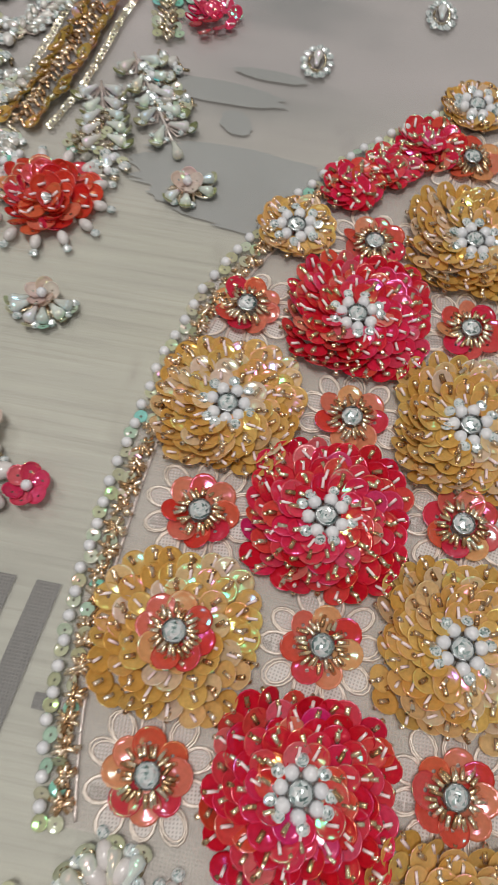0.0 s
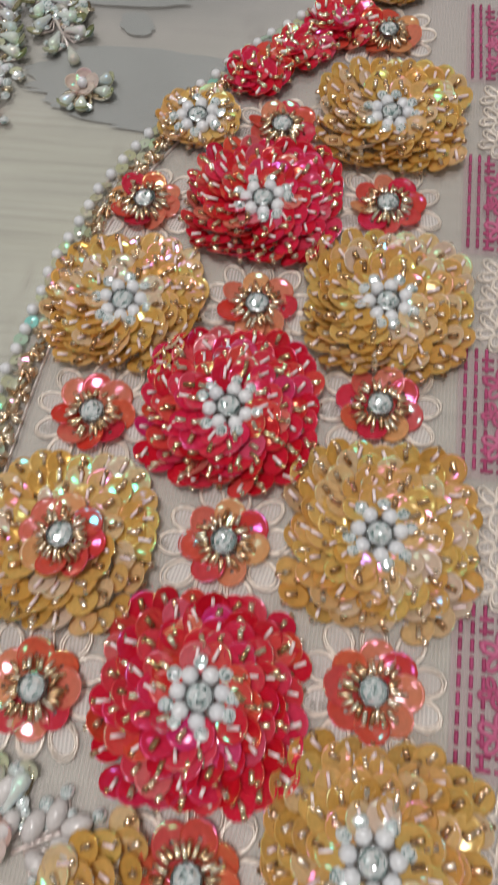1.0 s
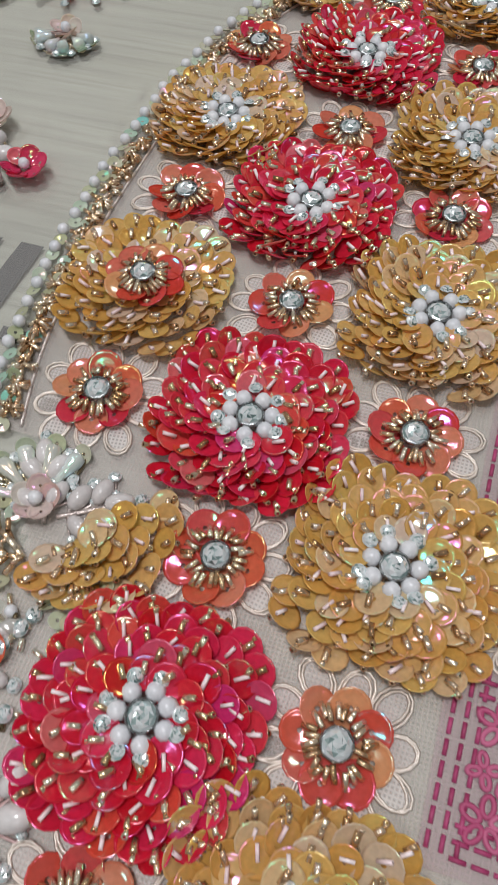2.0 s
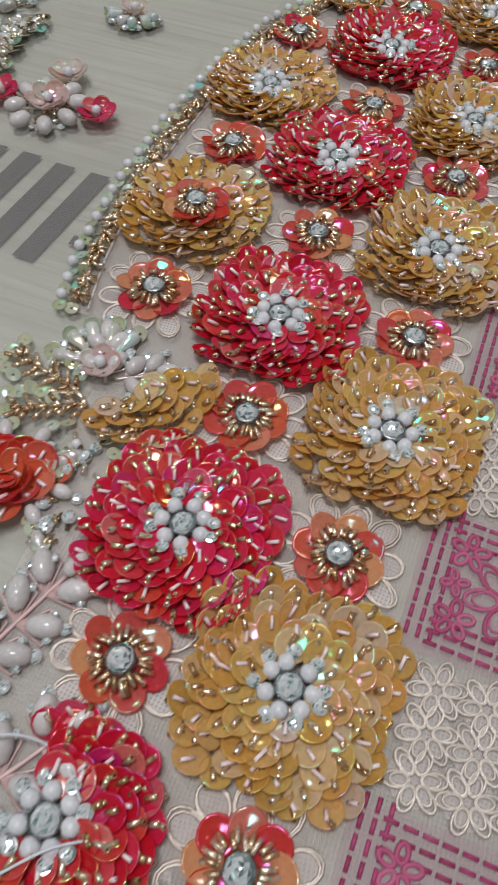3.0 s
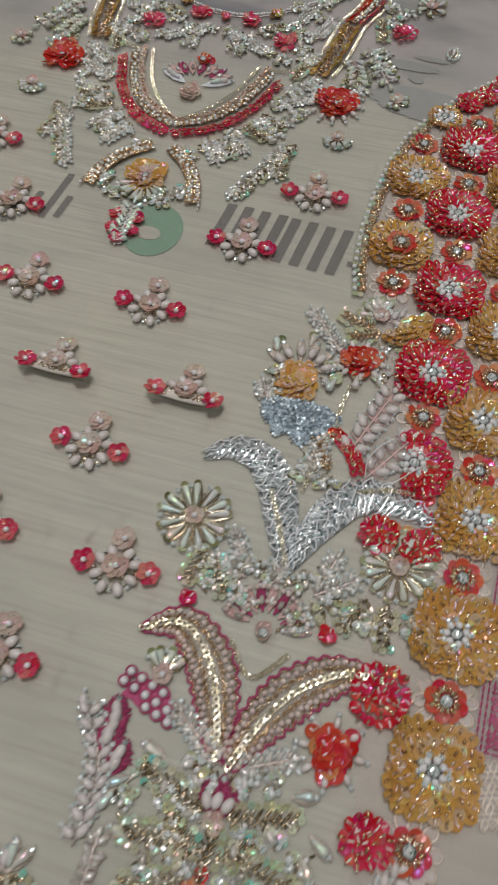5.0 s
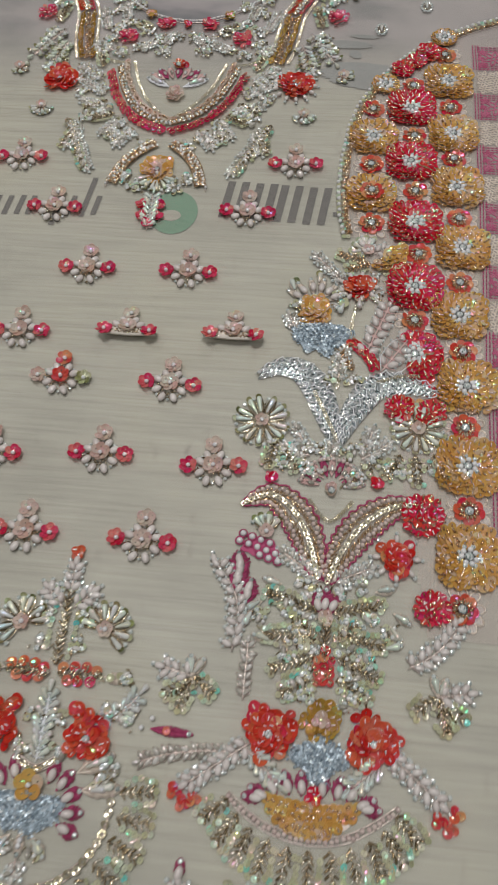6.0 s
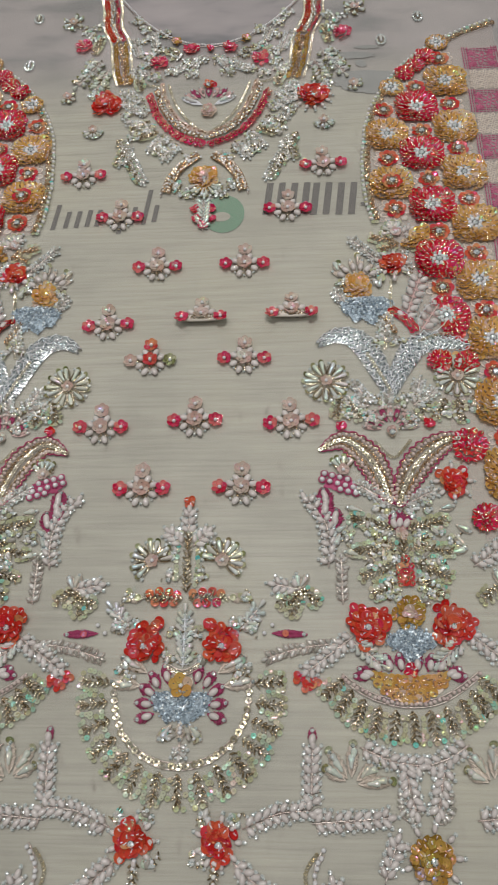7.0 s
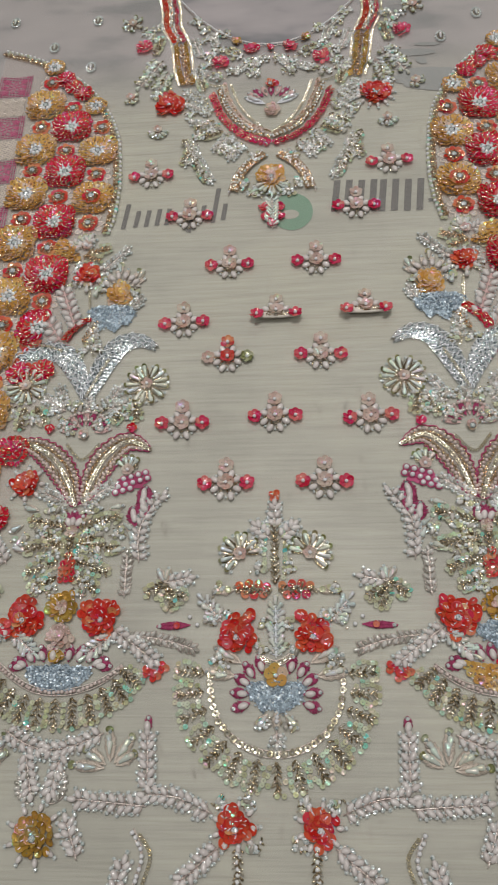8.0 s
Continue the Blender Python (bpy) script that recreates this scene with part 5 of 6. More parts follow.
def bead_cluster(u, v, r, label, count=16, group="neck bead clusters"):
    """A loose cluster of pearls, drops, crystals and bugles."""
    far_before = FAR[0]
    FAR[0] = True
    rnd = seed_of(u, v)
    th = thing("bead_cluster", u, v, label, "cluster", group)
    bug = []
    for i in range(count):
        q, d = rnd.uniform(0, 6.28), r * math.sqrt(rnd.random())
        x, y = d * MM * math.cos(q), d * MM * math.sin(q)
        kind = ("pearl_small", "crystal", "mint", "crystal", "rice_small", "crystal", "mint")[i % 7]
        piece("bead", kind, th, at(x, y, rnd.uniform(0.8, 1.8) * MM, rnd.uniform(0, 360), rnd.gauss(0, 14)) @ Matrix.Scale(rnd.uniform(1.0, 1.4), 4))
        for k in range(2):
            bug.append(at(x + rnd.gauss(0, 1.6) * MM, y + rnd.gauss(0, 1.6) * MM, rnd.uniform(0.5, 1.4) * MM, rnd.uniform(0, 360), rnd.uniform(-20, 30)))
    part("beadwork", mesh_of("beadwork", [(bugle_shape(2.6 * MM, 0.6 * MM), m) for m in bug], CHAMPAGNE), th, kind="stuff")
    FAR[0] = far_before
    return th


for s in (1, -1):
    for cu, cv in ((0.010, 0.252), (0.028, 0.248), (0.040, 0.262), (0.020, 0.232), (0.044, 0.236), (0.060, 0.272), (0.072, 0.262), (0.074, 0.246), (0.082, 0.232), (0.062, 0.228), (0.056, 0.300), (0.074, 0.290), (0.078, 0.310), (0.088, 0.326), (0.092, 0.205), (0.080, 0.195), (0.072, 0.176), (0.088, 0.170), (0.064, 0.150), (0.078, 0.140), (0.048, 0.132), (0.034, 0.118), (0.050, 0.116), (0.020, 0.104), (0.030, 0.066), (0.018, 0.056), (0.138, 0.300), (0.134, 0.318), (0.146, 0.312), (0.136, 0.255), (0.142, 0.240), (0.098, 0.190), (0.128, 0.205)):
        bead_cluster(s * cu, cv, 7.5, "cluster of pearls, crystals and champagne bugles", 18)

# ---- the centre tree ----
LEAFY = "leafy stem of white rice beads with crystal tips"
mass_flower(0.0, -0.275, 6.5, "orange_small", "two coral sequins topping the centre motif", 1, False)
rice_spray((0.0, -0.304), (0.0, -0.282), 2, LEAFY)
for s in (1, -1):
    rice_spray((s * 0.004, -0.312), (s * 0.016, -0.300), 1, LEAFY)
    daisy(s * 0.028, -0.324, 17.5, 8, "daisy of clear drop beads with olive sequin tips", -60 if s > 0 else 0, 240, group="drop bead daisies", kind="peach")
    bead_arc([(s * 0.006, -0.350), (s * 0.018, -0.348), (s * 0.031, -0.350)], "orange", 7.4, "row of coral and red sequins across the motif", "coral rows", "sequin_band", 15, False)
    bead_arc([(s * 0.009, -0.357), (s * 0.022, -0.357), (s * 0.030, -0.354)], "orange", 7.6, "row of coral and red sequins across the motif", "coral rows", "sequin_band", 15, False)
    thread_leaf(s * 0.032, -0.353, 12, 3.6, -s * 92, "green leaf-shaped patch with olive bead", CREAM, "olive")
    mass_flower(s * 0.0295, -0.388, 16, "tomato", "bright red sequin flower with rhinestone", 3, True)
    mass_flower(s * 0.020, -0.374, 5, "tomato", "stray red sequins beside a flower", 1, False)
    rice_spray((s * 0.042, -0.378), (s * 0.056, -0.362), 2, "leafy spray of pearly beads", bead_kind="drop", reach=1.0, big=False)
    thread_leaf(s * 0.066, -0.380, 26, 3, -s * 92, "slim magenta leaf with a coral sequin", MAGENTA, "orange_small")
    for i in range(3):
        piece("pearl", "pearl", tagged(thing("pearl_bud", s * (0.055 + 0.006 * i), -0.374 - 0.006 * (i % 2), "pearl bud ringed with fine cord", "bead", "pearl buds"), ""), at(0, 0, 1.6 * MM))
    rice_spray((s * 0.118, -0.388), (s * 0.062, -0.399), 7, "slender row of pearly beads", 0.05 * s, False, crystals=False)
    for k, (mu, mv, ma) in enumerate(((0.010, -0.417, 14), (0.0155, -0.420, 36), (0.0185, -0.425, 60), (0.0195, -0.431, 84), (0.019, -0.437, 108))):
        thread_leaf(s * mu, mv, 14, 4.0, -s * ma, "magenta leaf with white rice bead", MAGENTA, "rice")
    for k, (lu, lv, tu, tv) in enumerate(((0.026, -0.409, 0.052, -0.398), (0.030, -0.418, 0.048, -0.416))):
        thread_leaf(s * lu, lv, 24, 5, -s * (60 if k == 0 else 82), "cream leaf with pearly drop beads", CREAM, "drop", count=2)
for s in (1, -1):
    bugle_spray((s * 0.002, -0.3535), (s * 0.032, -0.353), 2.6 * MM, "row of champagne bugles between coral sequins", None)
bugle_spray((0.0, -0.349), (0.0, -0.302), 7 * MM, "upright column of champagne bugles edged with mint sequins", "mint", density=1.0)
rice_spray((0.0, -0.405), (0.0, -0.366), 4, "silver leaf of clear drop beads", bead_kind="drop", big=False, reach=1.0, cord=WHITE_THREAD)
bead_arc([(-0.012, -0.404), (0.0, -0.409), (0.012, -0.403)], "silver_ring", 2.6, "row of small shiny metal rings")
glitter_patch(0.0, -0.424, crescent(43, 19, 1, scallop=0.08), 3.0, "ice-blue glitter crescent under a golden flower")
golden = thing("golden_flower", 0.0, -0.418, "golden sequin flower with a pearl over the glitter crescent", "flower", "golden flowers", z=4.4 * MM)
small_flower(golden, 0, 0, "mustard", 5, 5.6, 1.6, "pearl", random.Random(3), 1.25)
thread_leaf(0.0, -0.441, 0.1 + 14, 3, 180, "beaded pendant drop under the crescent", CREAM, "pearl", count=2)
for s in (1, -1):
    thread_leaf(s * 0.006, -0.444, 14, 3.4, 180 + s * 42, "cream leaf with pearly drop bead", CREAM, "drop")
rice_spray((0.0, -0.456), (0.0, -0.466), 1, "small white bead drop", big=False)
ring = [(0.050 * math.cos(radians(a)), -0.424 + 0.048 * math.sin(radians(a))) for a in range(172, 369, 7)]
bead_arc(ring, "ring", 5.6, "half ring of round champagne sequins on cord", "sequin half rings", "sequin_ring")
for i in range(15):
    a = 172 + 196 * i / 14
    ca, sa = math.cos(radians(a)), math.sin(radians(a))
    bugle_spray((0.0545 * ca, -0.424 + 0.052 * sa), (0.075 * ca, -0.424 + 0.073 * sa), 5.6 * MM, "radiating leaf of champagne bugles with mint sequins", "mint", "radiating leaves")


for s in (1, -1):
    for cu, cv in ((0.010, -0.300), (0.014, -0.318), (0.012, -0.336), (0.040, -0.372), (0.050, -0.376), (0.010, -0.380), (0.012, -0.398), (0.040, -0.412), (0.046, -0.404), (0.010, -0.450), (0.046, -0.352), (0.020, -0.503), (0.040, -0.505), (0.016, -0.528)):
        bead_cluster(s * cu, cv, 5.0, "cluster of pearls, crystals and champagne bugles", 8, "centre bead clusters")


# ---- the side motifs, mirrored on both sides ----
def side_motif(s):
    p = lambda u, v: (s * u, v)
    for cu, cv in ((0.140, -0.188), (0.150, -0.182), (0.160, -0.186), (0.180, -0.186), (0.190, -0.180), (0.200, -0.190), (0.146, -0.198), (0.190, -0.200), (0.156, -0.204), (0.182, -0.208), (0.212, -0.196), (0.222, -0.198), (0.238, -0.192), (0.126, -0.186), (0.134, -0.196), (0.152, -0.284), (0.160, -0.290), (0.180, -0.288), (0.190, -0.282), (0.144, -0.300), (0.156, -0.306), (0.184, -0.306), (0.196, -0.302), (0.150, -0.316), (0.160, -0.322), (0.182, -0.322), (0.194, -0.328), (0.146, -0.330), (0.156, -0.338), (0.186, -0.340), (0.152, -0.350), (0.160, -0.352), (0.182, -0.352), (0.192, -0.348), (0.128, -0.306), (0.212, -0.310), (0.172, -0.114), (0.164, -0.122), (0.180, -0.126), (0.134, -0.060), (0.138, -0.078), (0.166, -0.056), (0.168, -0.046), (0.196, -0.048), (0.192, -0.030)):
        bead_cluster(s * cu, cv, 6.0, "cluster of pearls, crystals and champagne bugles", 10, "side bead clusters")
    # crown flower above the wings
    glitter_patch(s * 0.155, -0.084, crescent(46, 20, -6, scallop=0.16), 3.2, "ice-blue glitter wings under an ochre cone")
    mass_flower(s * 0.148, -0.066, 14, "mustard", "tight cone of shingled mustard sequins", 5, False, 0, squash=1.2)
    for a in range(-60, 61, 24):
        thread_leaf(s * 0.148 + 0.010 * math.sin(radians(a)), -0.060 + 0.010 * math.cos(radians(a)), 17, 2.6, -a, "cream leaf with milk-white bead", CREAM, "rice")
    for u, v, t in ((0.131, -0.048, 20), (0.149, -0.040, -10)):
        thread_leaf(s * u, v, 12, 2.6, s * t, "clear drop bead with olive sequin", CREAM, "drop")
        piece("olive_sequin", "olive", tagged(thing("olive_sequin_tip", s * u, v + 0.011, "cupped olive-gold sequin on a bead", "sequin", "olive sequin tips"), ""), at(0, 0, 1.2 * MM, 0, 40))
    rice_spray(p(0.134, -0.083), p(0.128, -0.070), 2, "short spray of white beads", big=False)
    rice_spray(p(0.168, -0.036), p(0.145, -0.010), 4, "upright spray of white beads", big=False)
    mass_flower(s * 0.181, -0.040, 13.5, "tomato", "glossy tomato-red sequin flower ringed with white beads", 3, False, 9, squash=0.85)
    th = thing("drop_pendant", s * 0.182, -0.052, "mint sequin with a white drop bead", "bead", "drop pendants")
    piece("sequin", "mint_big", th, at(0, 0, 2.0 * MM, 0, -10) @ Matrix.Scale(1.45, 4))
    piece("drop_bead", "drop", th, at(0, 0, 3.0 * MM, 180) @ Matrix.Scale(1.25, 4))
    th = thing("drop_pendant", s * 0.170, -0.058, "mint sequin with a white drop bead", "bead", "drop pendants")
    piece("sequin", "mint_big", th, at(0, 0, 2.0 * MM, 0, -10) @ Matrix.Scale(1.45, 4))
    piece("drop_bead", "drop", th, at(0, 0, 3.0 * MM, 160) @ Matrix.Scale(1.25, 4))
    rice_spray(p(0.187, -0.106), p(0.206, -0.056), 6, "blush leaf of white rice beads with crystal tips", reach=17, cord=BLUSH)
    rice_spray(p(0.201, -0.116), p(0.222, -0.084), 4, "blush leaf of white rice beads with crystal tips", reach=15, cord=BLUSH)
    chain([p(0.179, -0.060), p(0.176, -0.085), p(0.172, -0.112), p(0.168, -0.135)], "row of small golden metal rings")
    bead_arc([p(0.176, -0.094), p(0.188, -0.104), p(0.195, -0.116)], "red_small", 2.0, "slim curve of crimson sequins", "crimson curves", "sequin_band", 45, False)
    bead_arc([p(0.179, -0.092), p(0.192, -0.104), p(0.199, -0.115)], "red_small", 2.4, "slim curve of crimson sequins", "crimson curves", "sequin_band", 45, False)
    rice_spray(p(0.168, -0.128), p(0.172, -0.098), 3, "spray of white beads inside the wings", big=False)
    bugle_spray(p(0.180, -0.118), p(0.166, -0.096), 4 * MM, "leaf of bronze bugles inside the wings", None, glass=BUGLE)
    # foil wings
    foil_wing([p(0.109, -0.127), p(0.124, -0.118), p(0.142, -0.121), p(0.156, -0.140), p(0.170, -0.179)], 11.0, "crumpled silver foil wing looped with white thread")
    foil_wing([p(0.172, -0.179), p(0.180, -0.155), p(0.196, -0.131), p(0.218, -0.126), p(0.243, -0.133)], 11.0, "crumpled silver foil wing looped with white thread")
    chain([p(0.152, -0.140), p(0.162, -0.160), p(0.170, -0.178)], "row of small shiny metal rings over the foil", z=4.5 * MM)
    chain([p(0.198, -0.128), p(0.214, -0.122), p(0.228, -0.121)], "row of small shiny metal rings over the foil", z=4.5 * MM)
    # daisies
    daisy(s * 0.115, -0.165, 20, 13, "daisy of clear drop beads with olive sequin tips")
    daisy(s * 0.228, -0.163, 19, 13, "daisy of clear drop beads with mint sequin tips", tips="mint_big")
    for (bu, bv), (tu, tv) in (((0.128, -0.180), (0.122, -0.200)), ((0.134, -0.184), (0.142, -0.202)), ((0.216, -0.184), (0.206, -0.202)), ((0.226, -0.184), (0.228, -0.206)), ((0.238, -0.182), (0.246, -0.200))):
        bugle_spray(p(bu, bv), p(tu, tv), 4.5 * MM, "leaf of champagne bugles with mint sequins")
    for (bu, bv), (tu, tv) in (((0.150, -0.186), (0.140, -0.168)), ((0.190, -0.186), (0.196, -0.166)), ((0.152, -0.190), (0.132, -0.184)), ((0.188, -0.190), (0.208, -0.176)), ((0.166, -0.190), (0.168, -0.178))):
        rice_spray(p(bu, bv), p(tu, tv), 3, "short spray of white beads and crystals", big=False)
    mass_flower(s * 0.126, -0.209, 5, "red_small", "pair of small glossy red sequins", 1, False)
    mass_flower(s * 0.200, -0.208, 6, "red_small", "small row of glossy red sequins", 1, False)
    # lotus fan and outlined leaves
    for i in range(9):
        a = -80 + 20 * i
        thread_leaf(s * 0.168 + 0.008 * math.sin(radians(a)), -0.213 + 0.008 * math.cos(radians(a)), 15, 2.4, -a, "fan petal of blush stitching with a white bead", MAGENTA if i % 2 else BLUSH, "rice_small", "lotus fans")
    for rr in (0.0135, 0.0215):
        bead_arc([p(0.168 + rr * math.sin(radians(a)), -0.213 + rr * math.cos(radians(a))) for a in range(-80, 81, 20)], "blush_pearl", 3.4, "fan row of round blush pearls", "lotus fans", cord=False)
    mass_flower(s * 0.168, -0.214, 6, "peach", "peach sequin heart of the lotus fan", 1, True)
    chain([p(0.154, -0.224), p(0.168, -0.238), p(0.183, -0.223)], "row of small golden metal rings in a vee")
    outlined_leaf([p(0.108, -0.230), p(0.128, -0.222), p(0.146, -0.236), p(0.157, -0.258), p(0.163, -0.280)], 12.0, "curved leaf outlined in magenta cord, beaded inside")
    outlined_leaf([p(0.232, -0.222), p(0.212, -0.224), p(0.192, -0.238), p(0.178, -0.258), p(0.169, -0.280)], 12.0, "curved leaf outlined in magenta cord, beaded inside")
    mass_flower(s * 0.214, -0.260, 13, "tomato", "orange-red sequin flower ringed with white beads", 3, False, 8)
    mass_flower(s * 0.236, -0.290, 9, "red_small", "small crimson sequin cluster beside beads", 2, False)
    # grape cluster and vines
    for row, col in ((0, 0), (0, 1), (0, 2), (0, 3), (1, 0), (1, 1), (1, 2), (1, 3), (1, 4), (2, 2), (2, 3), (2, 4)):
        gu, gv = 0.1105 + 0.0062 * col - 0.002 * (row % 2), -0.2515 - 0.0052 * row - 0.0018 * col
        grape = thing("grape_bead", s * gu, gv, "white bead ringed with magenta cord", "bead", "grape beads")
        piece("bead", "pearl", grape, at(0, 0, 1.6 * MM) @ Matrix.Scale(1.35, 4))
        part("cord_ring", mesh_of("cord_ring", [(tube(ellipse_loop(0, 0, 2.9 * MM, 2.7 * MM, 0, 1.0 * MM, 12), 0.5 * MM, 5, True), None)], MAGENTA), grape)
    glitter_patch(s * 0.1225, -0.260, cloud(26, 12, 7, 0.10), 0.5, "mauve stitched ground of the grape cluster", z=0.0013, material=MAGENTA)
    daisy(s * 0.126, -0.249, 13, 4, "spray of clear drop beads with olive tips", 40, 110)
    rice_spray(p(0.111, -0.330), p(0.093, -0.272), 7, "curling vine of white rice beads", 0.16 * s)
    for mu, mv, ma in ((0.108, -0.290, -15), (0.116, -0.300, -10), (0.112, -0.282, 10)):
        thread_leaf(s * mu, mv, 18, 6.5, s * ma, "magenta leaf with white rice beads", MAGENTA, "rice", count=3)
    rice_spray(p(0.121, -0.358), p(0.121, -0.322), 6, "upright row of white beads", 0, False, crystals=False)
    rice_spray(p(0.222, -0.330), p(0.254, -0.298), 5, "vine of white rice beads", 0.1)
    rice_spray(p(0.166, -0.280), p(0.138, -0.262), 3, "short spray of white beads", big=False)
    rice_spray(p(0.172, -0.280), p(0.198, -0.268), 3, "short spray of white beads", big=False)
    # tulip and its leaves
    for a in (-24, 0, 24):
        thread_leaf(s * 0.169 + 0.004 * math.sin(radians(a)), -0.302, 18, 4, -a, "tulip petal of mauve stitching with a milk bead", MAGENTA, "rice")
    mass_flower(s * 0.169, -0.303, 7, "peach", "pale lilac sequin cup of the tulip", 1, False)
    for (bu, bv), (tu, tv) in (((0.164, -0.300), (0.130, -0.290)), ((0.174, -0.300), (0.206, -0.292)), ((0.162, -0.314), (0.130, -0.318)), ((0.177, -0.314), (0.208, -0.318)), ((0.164, -0.328), (0.136, -0.338)), ((0.178, -0.328), (0.204, -0.338)), ((0.164, -0.340), (0.144, -0.352)), ((0.178, -0.340), (0.198, -0.352)), ((0.166, -0.318), (0.150, -0.306)), ((0.174, -0.318), (0.190, -0.306)), ((0.170, -0.328), (0.170, -0.306))):
        bugle_spray(p(bu, bv), p(tu, tv), 4.8 * MM, "leaf of champagne bugles with mint sequins")
    for u, v, t in ((0.128, -0.296, 120), (0.212, -0.296, -120), (0.122, -0.302, 150), (0.210, -0.304, -150), (0.136, -0.322, 70), (0.206, -0.320, -70), (0.140, -0.284, 75), (0.200, -0.284, -75)):
        thread_leaf(s * u, v, 13, 3, s * t, "olive leaf with a pearly drop bead", CREAM, "drop")
    bead_arc([p(0.170, -0.324), p(0.170, -0.346)], "orange", 4.6, "upright column of coral sequins", "coral rows", "sequin_band", 15, False)
    bead_arc([p(0.1745, -0.330), p(0.1745, -0.346)], "orange_small", 4.4, "upright column of coral sequins", "coral rows", "sequin_band", 15, False)
    bead_arc([p(0.1655, -0.330), p(0.1655, -0.346)], "orange_small", 4.4, "upright column of coral sequins", "coral rows", "sequin_band", 15, False)
    # sequin bouquet
    mass_flower(s * 0.170, -0.365, 14.5, "ochre", "ochre sequin flower with pearl heart", 3, False, core="peach")
    for u in (0.139, 0.201):
        mass_flower(s * u, -0.374, 17, "tomato", "bright red sequin flower with rhinestone", 4, True)
    if s > 0:
        glitter_patch(s * 0.170, -0.386, cloud(30, 24, 4, 0.22), 3.0, "ice-blue glitter patch shaped as a clover")
        glitter_patch(s * 0.167, -0.412, crescent(54, 15, -2, scallop=0.04), 0.6, "cream stitched ground of the boat shape", material=CREAM)
        for k, (half_w, bv) in enumerate(((0.0265, -0.4115), (0.0245, -0.4165), (0.0195, -0.4215), (0.012, -0.4255))):
            bead_arc([p(0.167 - half_w, bv + 0.001), p(0.167, bv - 0.0015), p(0.167 + half_w, bv + 0.001)], "mustard", 4.4, "boat row of golden mustard sequins", "sequin boats", "sequin_band", 18, False)
        mass_flower(s * 0.168, -0.406, 7, "red_small", "small crimson floret above the boat", 1, False)
    else:
        mass_flower(s * 0.170, -0.388, 13, "peach", "peach sequin cross below the flower", 3, False)
        mass_flower(s * 0.170, -0.404, 8, "ochre", "ochre sequin floret over glitter", 1, False)
        glitter_patch(s * 0.168, -0.412, crescent(50, 17, 2, scallop=0.05), 3.0, "ice-blue glitter boat below peach sequins")
    for k, (mu, ma) in enumerate(((-0.027, 88), (-0.025, 64), (-0.020, 40), (-0.013, 18), (-0.006, 4), (0.006, -4), (0.013, -18), (0.020, -40), (0.025, -64), (0.027, -88))):
        thread_leaf(s * 0.167 + mu, -0.411 + 0.003 * (abs(ma) < 60), 13, 3.8, ma, "magenta leaf with white rice bead", MAGENTA, "rice")
    arc = [p(0.118, -0.411), p(0.132, -0.421), p(0.148, -0.4275), p(0.167, -0.430), p(0.186, -0.4275), p(0.203, -0.419), p(0.217, -0.409)]
    bead_arc(arc, "blush_pearl", 3.3, "bowed row of round pinkish pearls on cord", "pearl bows", "pearl_bow")
    for i in range(11):
        f = i / 10
        a = radians(205 + 130 * f)
        bu, bv = 0.167 + 0.052 * math.cos(a) * 1.02, -0.404 - 0.030 + 0.022 * (2 * f - 1) ** 2
        tu, tv = bu + 0.014 * (2 * f - 1), bv - 0.021 + 0.008 * (2 * f - 1) ** 2
        bugle_spray(p(bu, bv), p(tu, tv), 5.6 * MM, "radiating leaf of champagne bugles with mint sequins", "mint", "radiating leaves")
    # sprays to the sides
    for k, (cu, cv, sg) in enumerate(((0.088, -0.347, -1), (0.240, -0.345, 1))):
        bugle_spray(p(cu, cv - 0.004), p(cu + 0.016 * sg, cv - 0.012), 4.8 * MM, "leaf of champagne bugles with mint sequins")
        bugle_spray(p(cu, cv), p(cu + 0.006 * sg, cv - 0.020), 4.8 * MM, "leaf of champagne bugles with mint sequins")
        bugle_spray(p(cu, cv), p(cu - 0.014 * sg, cv - 0.010), 4.8 * MM, "leaf of champagne bugles with mint sequins")
        rice_spray(p(cu, cv), p(cu + 0.020 * sg, cv + 0.004), 2, "short spray of white rice beads")
        for a in (-30, 10):
            thread_leaf(s * cu, cv, 13, 3, s * a, "cream leaf with a pearly drop bead", CREAM, "drop")
    rice_spray(p(0.128, -0.382), p(0.092, -0.408), 6, "vine of white rice beads with crystals")
    rice_spray(p(0.212, -0.380), p(0.242, -0.404), 6, "vine of white rice beads with crystals")
    for u, v in ((0.086, -0.412), (0.092, -0.418), (0.098, -0.415), (0.240, -0.412), (0.246, -0.416), (0.250, -0.408)):
        th = thing("coral_bud", s * u, v, "coral sequin bud on gold bugles", "sequin", "coral buds")
        for k in range(3):
            piece("sequin", "orange_small", th, at(2.2 * MM * math.cos(k * 2.1), 2.2 * MM * math.sin(k * 2.1), 1.4 * MM, k * 120, 22) @ Matrix.Scale(1.15, 4))
    rice_spray(p(0.128, -0.386), p(0.146, -0.402), 2, "short spray of pearly drop beads", bead_kind="drop", big=False)
    rice_spray(p(0.207, -0.386), p(0.190, -0.400), 2, "short spray of pearly drop beads", bead_kind="drop", big=False)
    # lower trellis
    for u in (0.093, 0.252):
        rice_spray(p(u, -0.497), p(u + 0.002, -0.458), 5, "upright stem of white rice beads with crystals")
        thread_leaf(s * (u + 0.002), -0.458, 11, 3, 0, "magenta tip leaf with white bead", MAGENTA, "rice")
    rice_spray(p(0.093, -0.506), p(0.146, -0.502), 6, "branch of white rice beads with crystals")
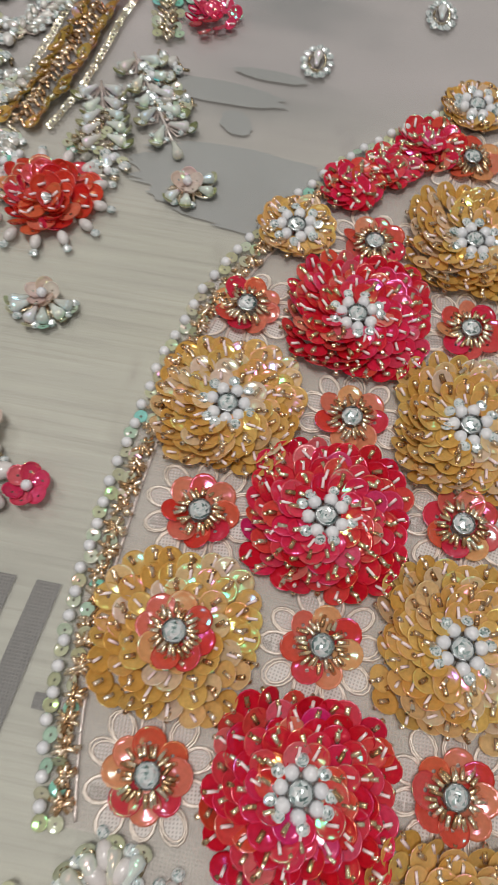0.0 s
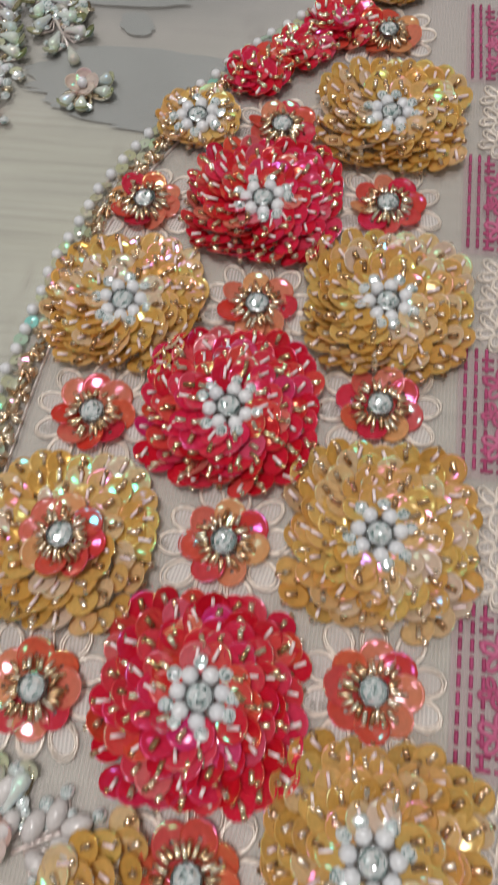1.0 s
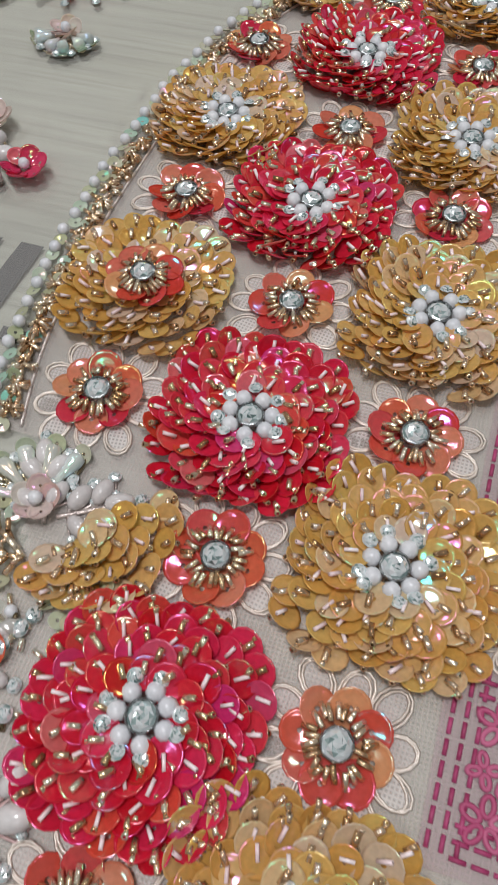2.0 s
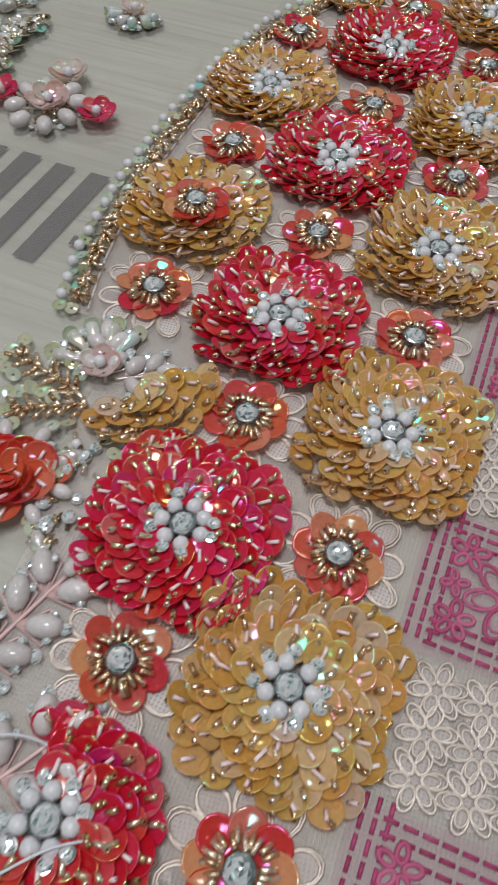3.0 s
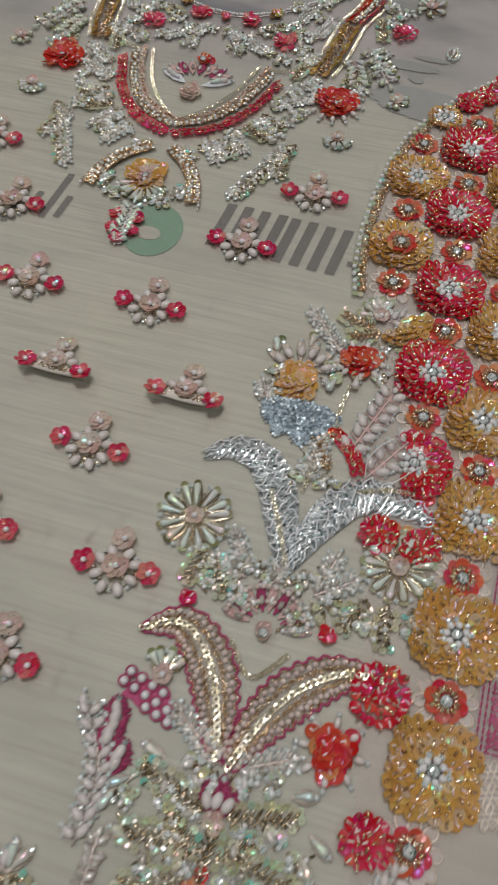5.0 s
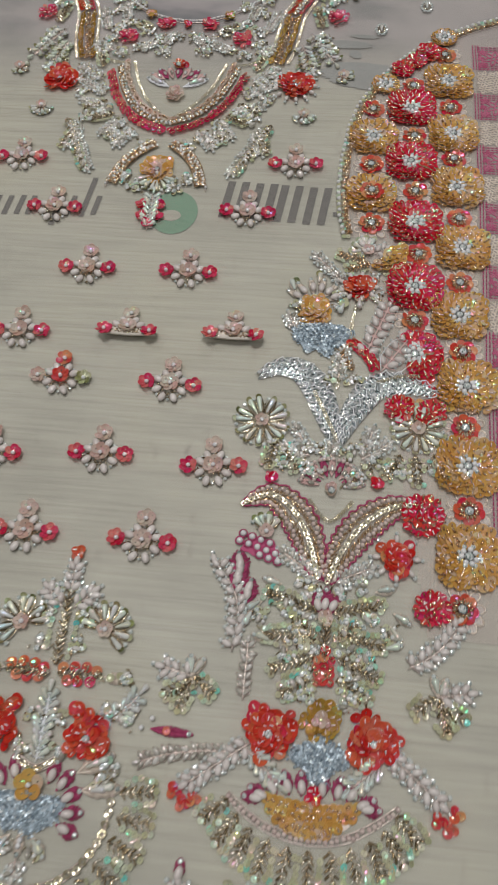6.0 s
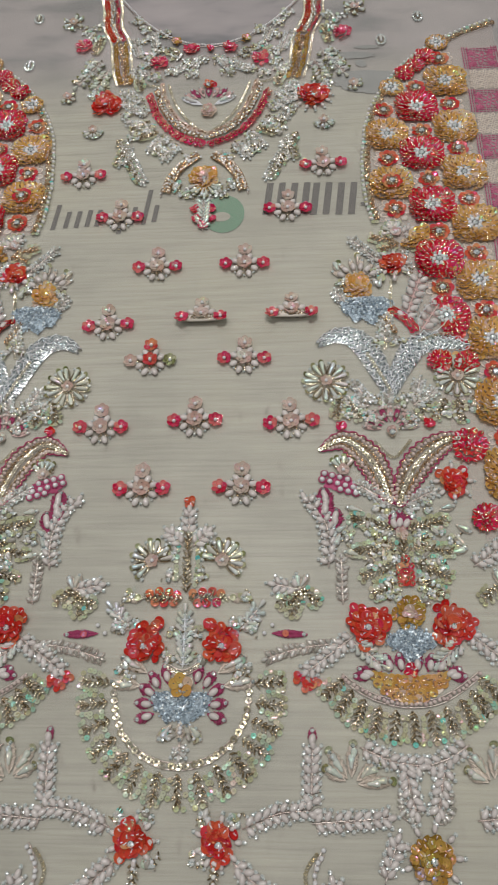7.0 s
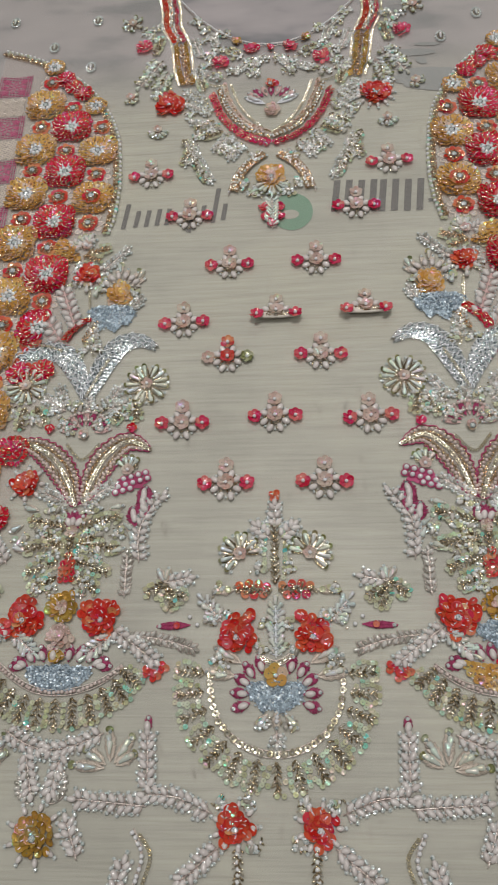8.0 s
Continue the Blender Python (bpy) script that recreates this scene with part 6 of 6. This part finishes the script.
    rice_spray(p(0.204, -0.503), p(0.256, -0.498), 6, "branch of white rice beads with crystals")
    rice_spray(p(0.128, -0.458), p(0.172, -0.470), 5, "branch of white rice beads with crystals", 0.06 * s)
    rice_spray(p(0.204, -0.456), p(0.172, -0.470), 4, "branch of white rice beads with crystals", -0.06 * s)
    rice_spray(p(0.158, -0.470), p(0.164, -0.500), 4, "branch of white rice beads with crystals")
    rice_spray(p(0.186, -0.470), p(0.178, -0.500), 4, "branch of white rice beads with crystals")
    for cu in (0.121, 0.218):
        for a, d in ((60, 16), (35, 22), (-5, 22), (-55, 18), (-85, 24)):
            x, y = cu + 0.004 * math.sin(radians(-a)), -0.482 + 0.004 * math.cos(radians(a))
            th = thread_leaf(s * x, y, d, 4.2, s * a, "cream leaf with long pearly bead", CREAM, "drop", count=2)
            piece("bronze_bead", "olive", th, at(0, (d + 1.5) * MM, 1.6 * MM, 0, 45) @ Matrix.Scale(1.15, 4))
    for sg in (-1, 1):
        pts = [p(0.171 + sg * 0.007, -0.488), p(0.171 + sg * 0.016, -0.487), p(0.171 + sg * 0.017, -0.498), p(0.171 + sg * 0.008, -0.503), p(0.171 + sg * 0.004, -0.496)]
        bead_arc(pts, "rice_small", 3.6, "curl of small white beads", "bead curls")
    mass_flower(s * 0.172, -0.525, 17, "ochre", "ochre sequin flower ringed with white beads", 3, True, 9)
    # foot of the front
    mass_flower(s * 0.0295, -0.518, 13.5, "tomato", "bright red sequin flower ringed with white beads", 3, True, 9)
    rice_spray(p(0.046, -0.510), p(0.096, -0.499), 6, "branch of white rice beads with crystals", -0.08 * s)
    rice_spray(p(0.040, -0.530), p(0.068, -0.552), 4, "branch of white rice beads with crystals")
    bead_arc([p(0.027, -0.530), p(0.027, -0.560)], "pearl", 4.2, "upright row of pearls on bugles", "pearl rows")
    bugle_spray(p(0.027, -0.530), p(0.027, -0.562), 3 * MM, "row of champagne bugles", None)
    chain([p(0.096, -0.524), p(0.088, -0.536), p(0.092, -0.552), p(0.096, -0.566)], "row of small golden metal rings")
    bead_arc([p(0.101, -0.522), p(0.094, -0.536), p(0.098, -0.552), p(0.102, -0.566)], "pearl", 4.0, "curved row of round pearls", "pearl rows")
    rice_spray(p(0.112, -0.560), p(0.106, -0.540), 3, "small crimson and white spray")
    rice_spray(p(0.140, -0.540), p(0.150, -0.515), 4, "branch of white rice beads with crystals")
    # at the panel's foot
    daisy(s * 0.187, -0.004, 14, 5, "fan of white rice beads over pale sequins", 60, 140, "mint_big", group="panel fans")
    for (bu, bv), (tu, tv) in (((0.186, -0.014), (0.164, -0.008)), ((0.190, -0.016), (0.172, -0.024)), ((0.194, -0.012), (0.206, -0.022))):
        bugle_spray(p(bu, bv), p(tu, tv), 5.0 * MM, "leaf of golden bugles with mint sequins", "mint", glass=BUGLE)
    rice_spray(p(0.190, -0.008), p(0.184, 0.006), 2, "short spray of white rice beads")
    rice_spray(p(0.192, -0.006), p(0.203, 0.000), 1, "short spray of white rice beads")
    for u, v in ((0.224, -0.118), (0.231, -0.121), (0.234, -0.125), (0.237, -0.130), (0.229, -0.142), (0.222, -0.142), (0.236, -0.142), (0.241, -0.137), (0.216, -0.142), (0.237, -0.120)):
        th = thing("coral_sequin", s * u, v, "loose coral sequin with a gold bugle", "sequin", "coral sequins")
        piece("disc", "orange", th, at(0, 0, 1.4 * MM, 0, 20))


def loose_thread(points, label):
    o = new("loose_thread", mesh_of("loose_thread", [(tube(smooth_path(points, 10), 0.28 * MM, 6), None)], WHITE_THREAD))
    return tagged(o, label, "thread", "loose threads")


loose_thread([(0.200, -0.118, 0.0048), (0.200, -0.105, 0.0066), (0.210, -0.092, 0.0084), (0.221, -0.090, 0.0048), (0.230, -0.096, 0.0066)], "loose white nylon thread end over the beads")
loose_thread([(0.210, -0.122, 0.0045), (0.220, -0.113, 0.0060), (0.228, -0.105, 0.0075), (0.234, -0.101, 0.0045)], "loose white nylon thread end over the beads")
loose_thread([(0.313, 0.095, 0.0038), (0.306, 0.084, 0.0046), (0.305, 0.067, 0.0054), (0.308, 0.052, 0.0038)], "loose white nylon thread loop on the lace")
side_motif(1)
FAR[0] = True
side_motif(-1)
FAR[0] = False
flush()
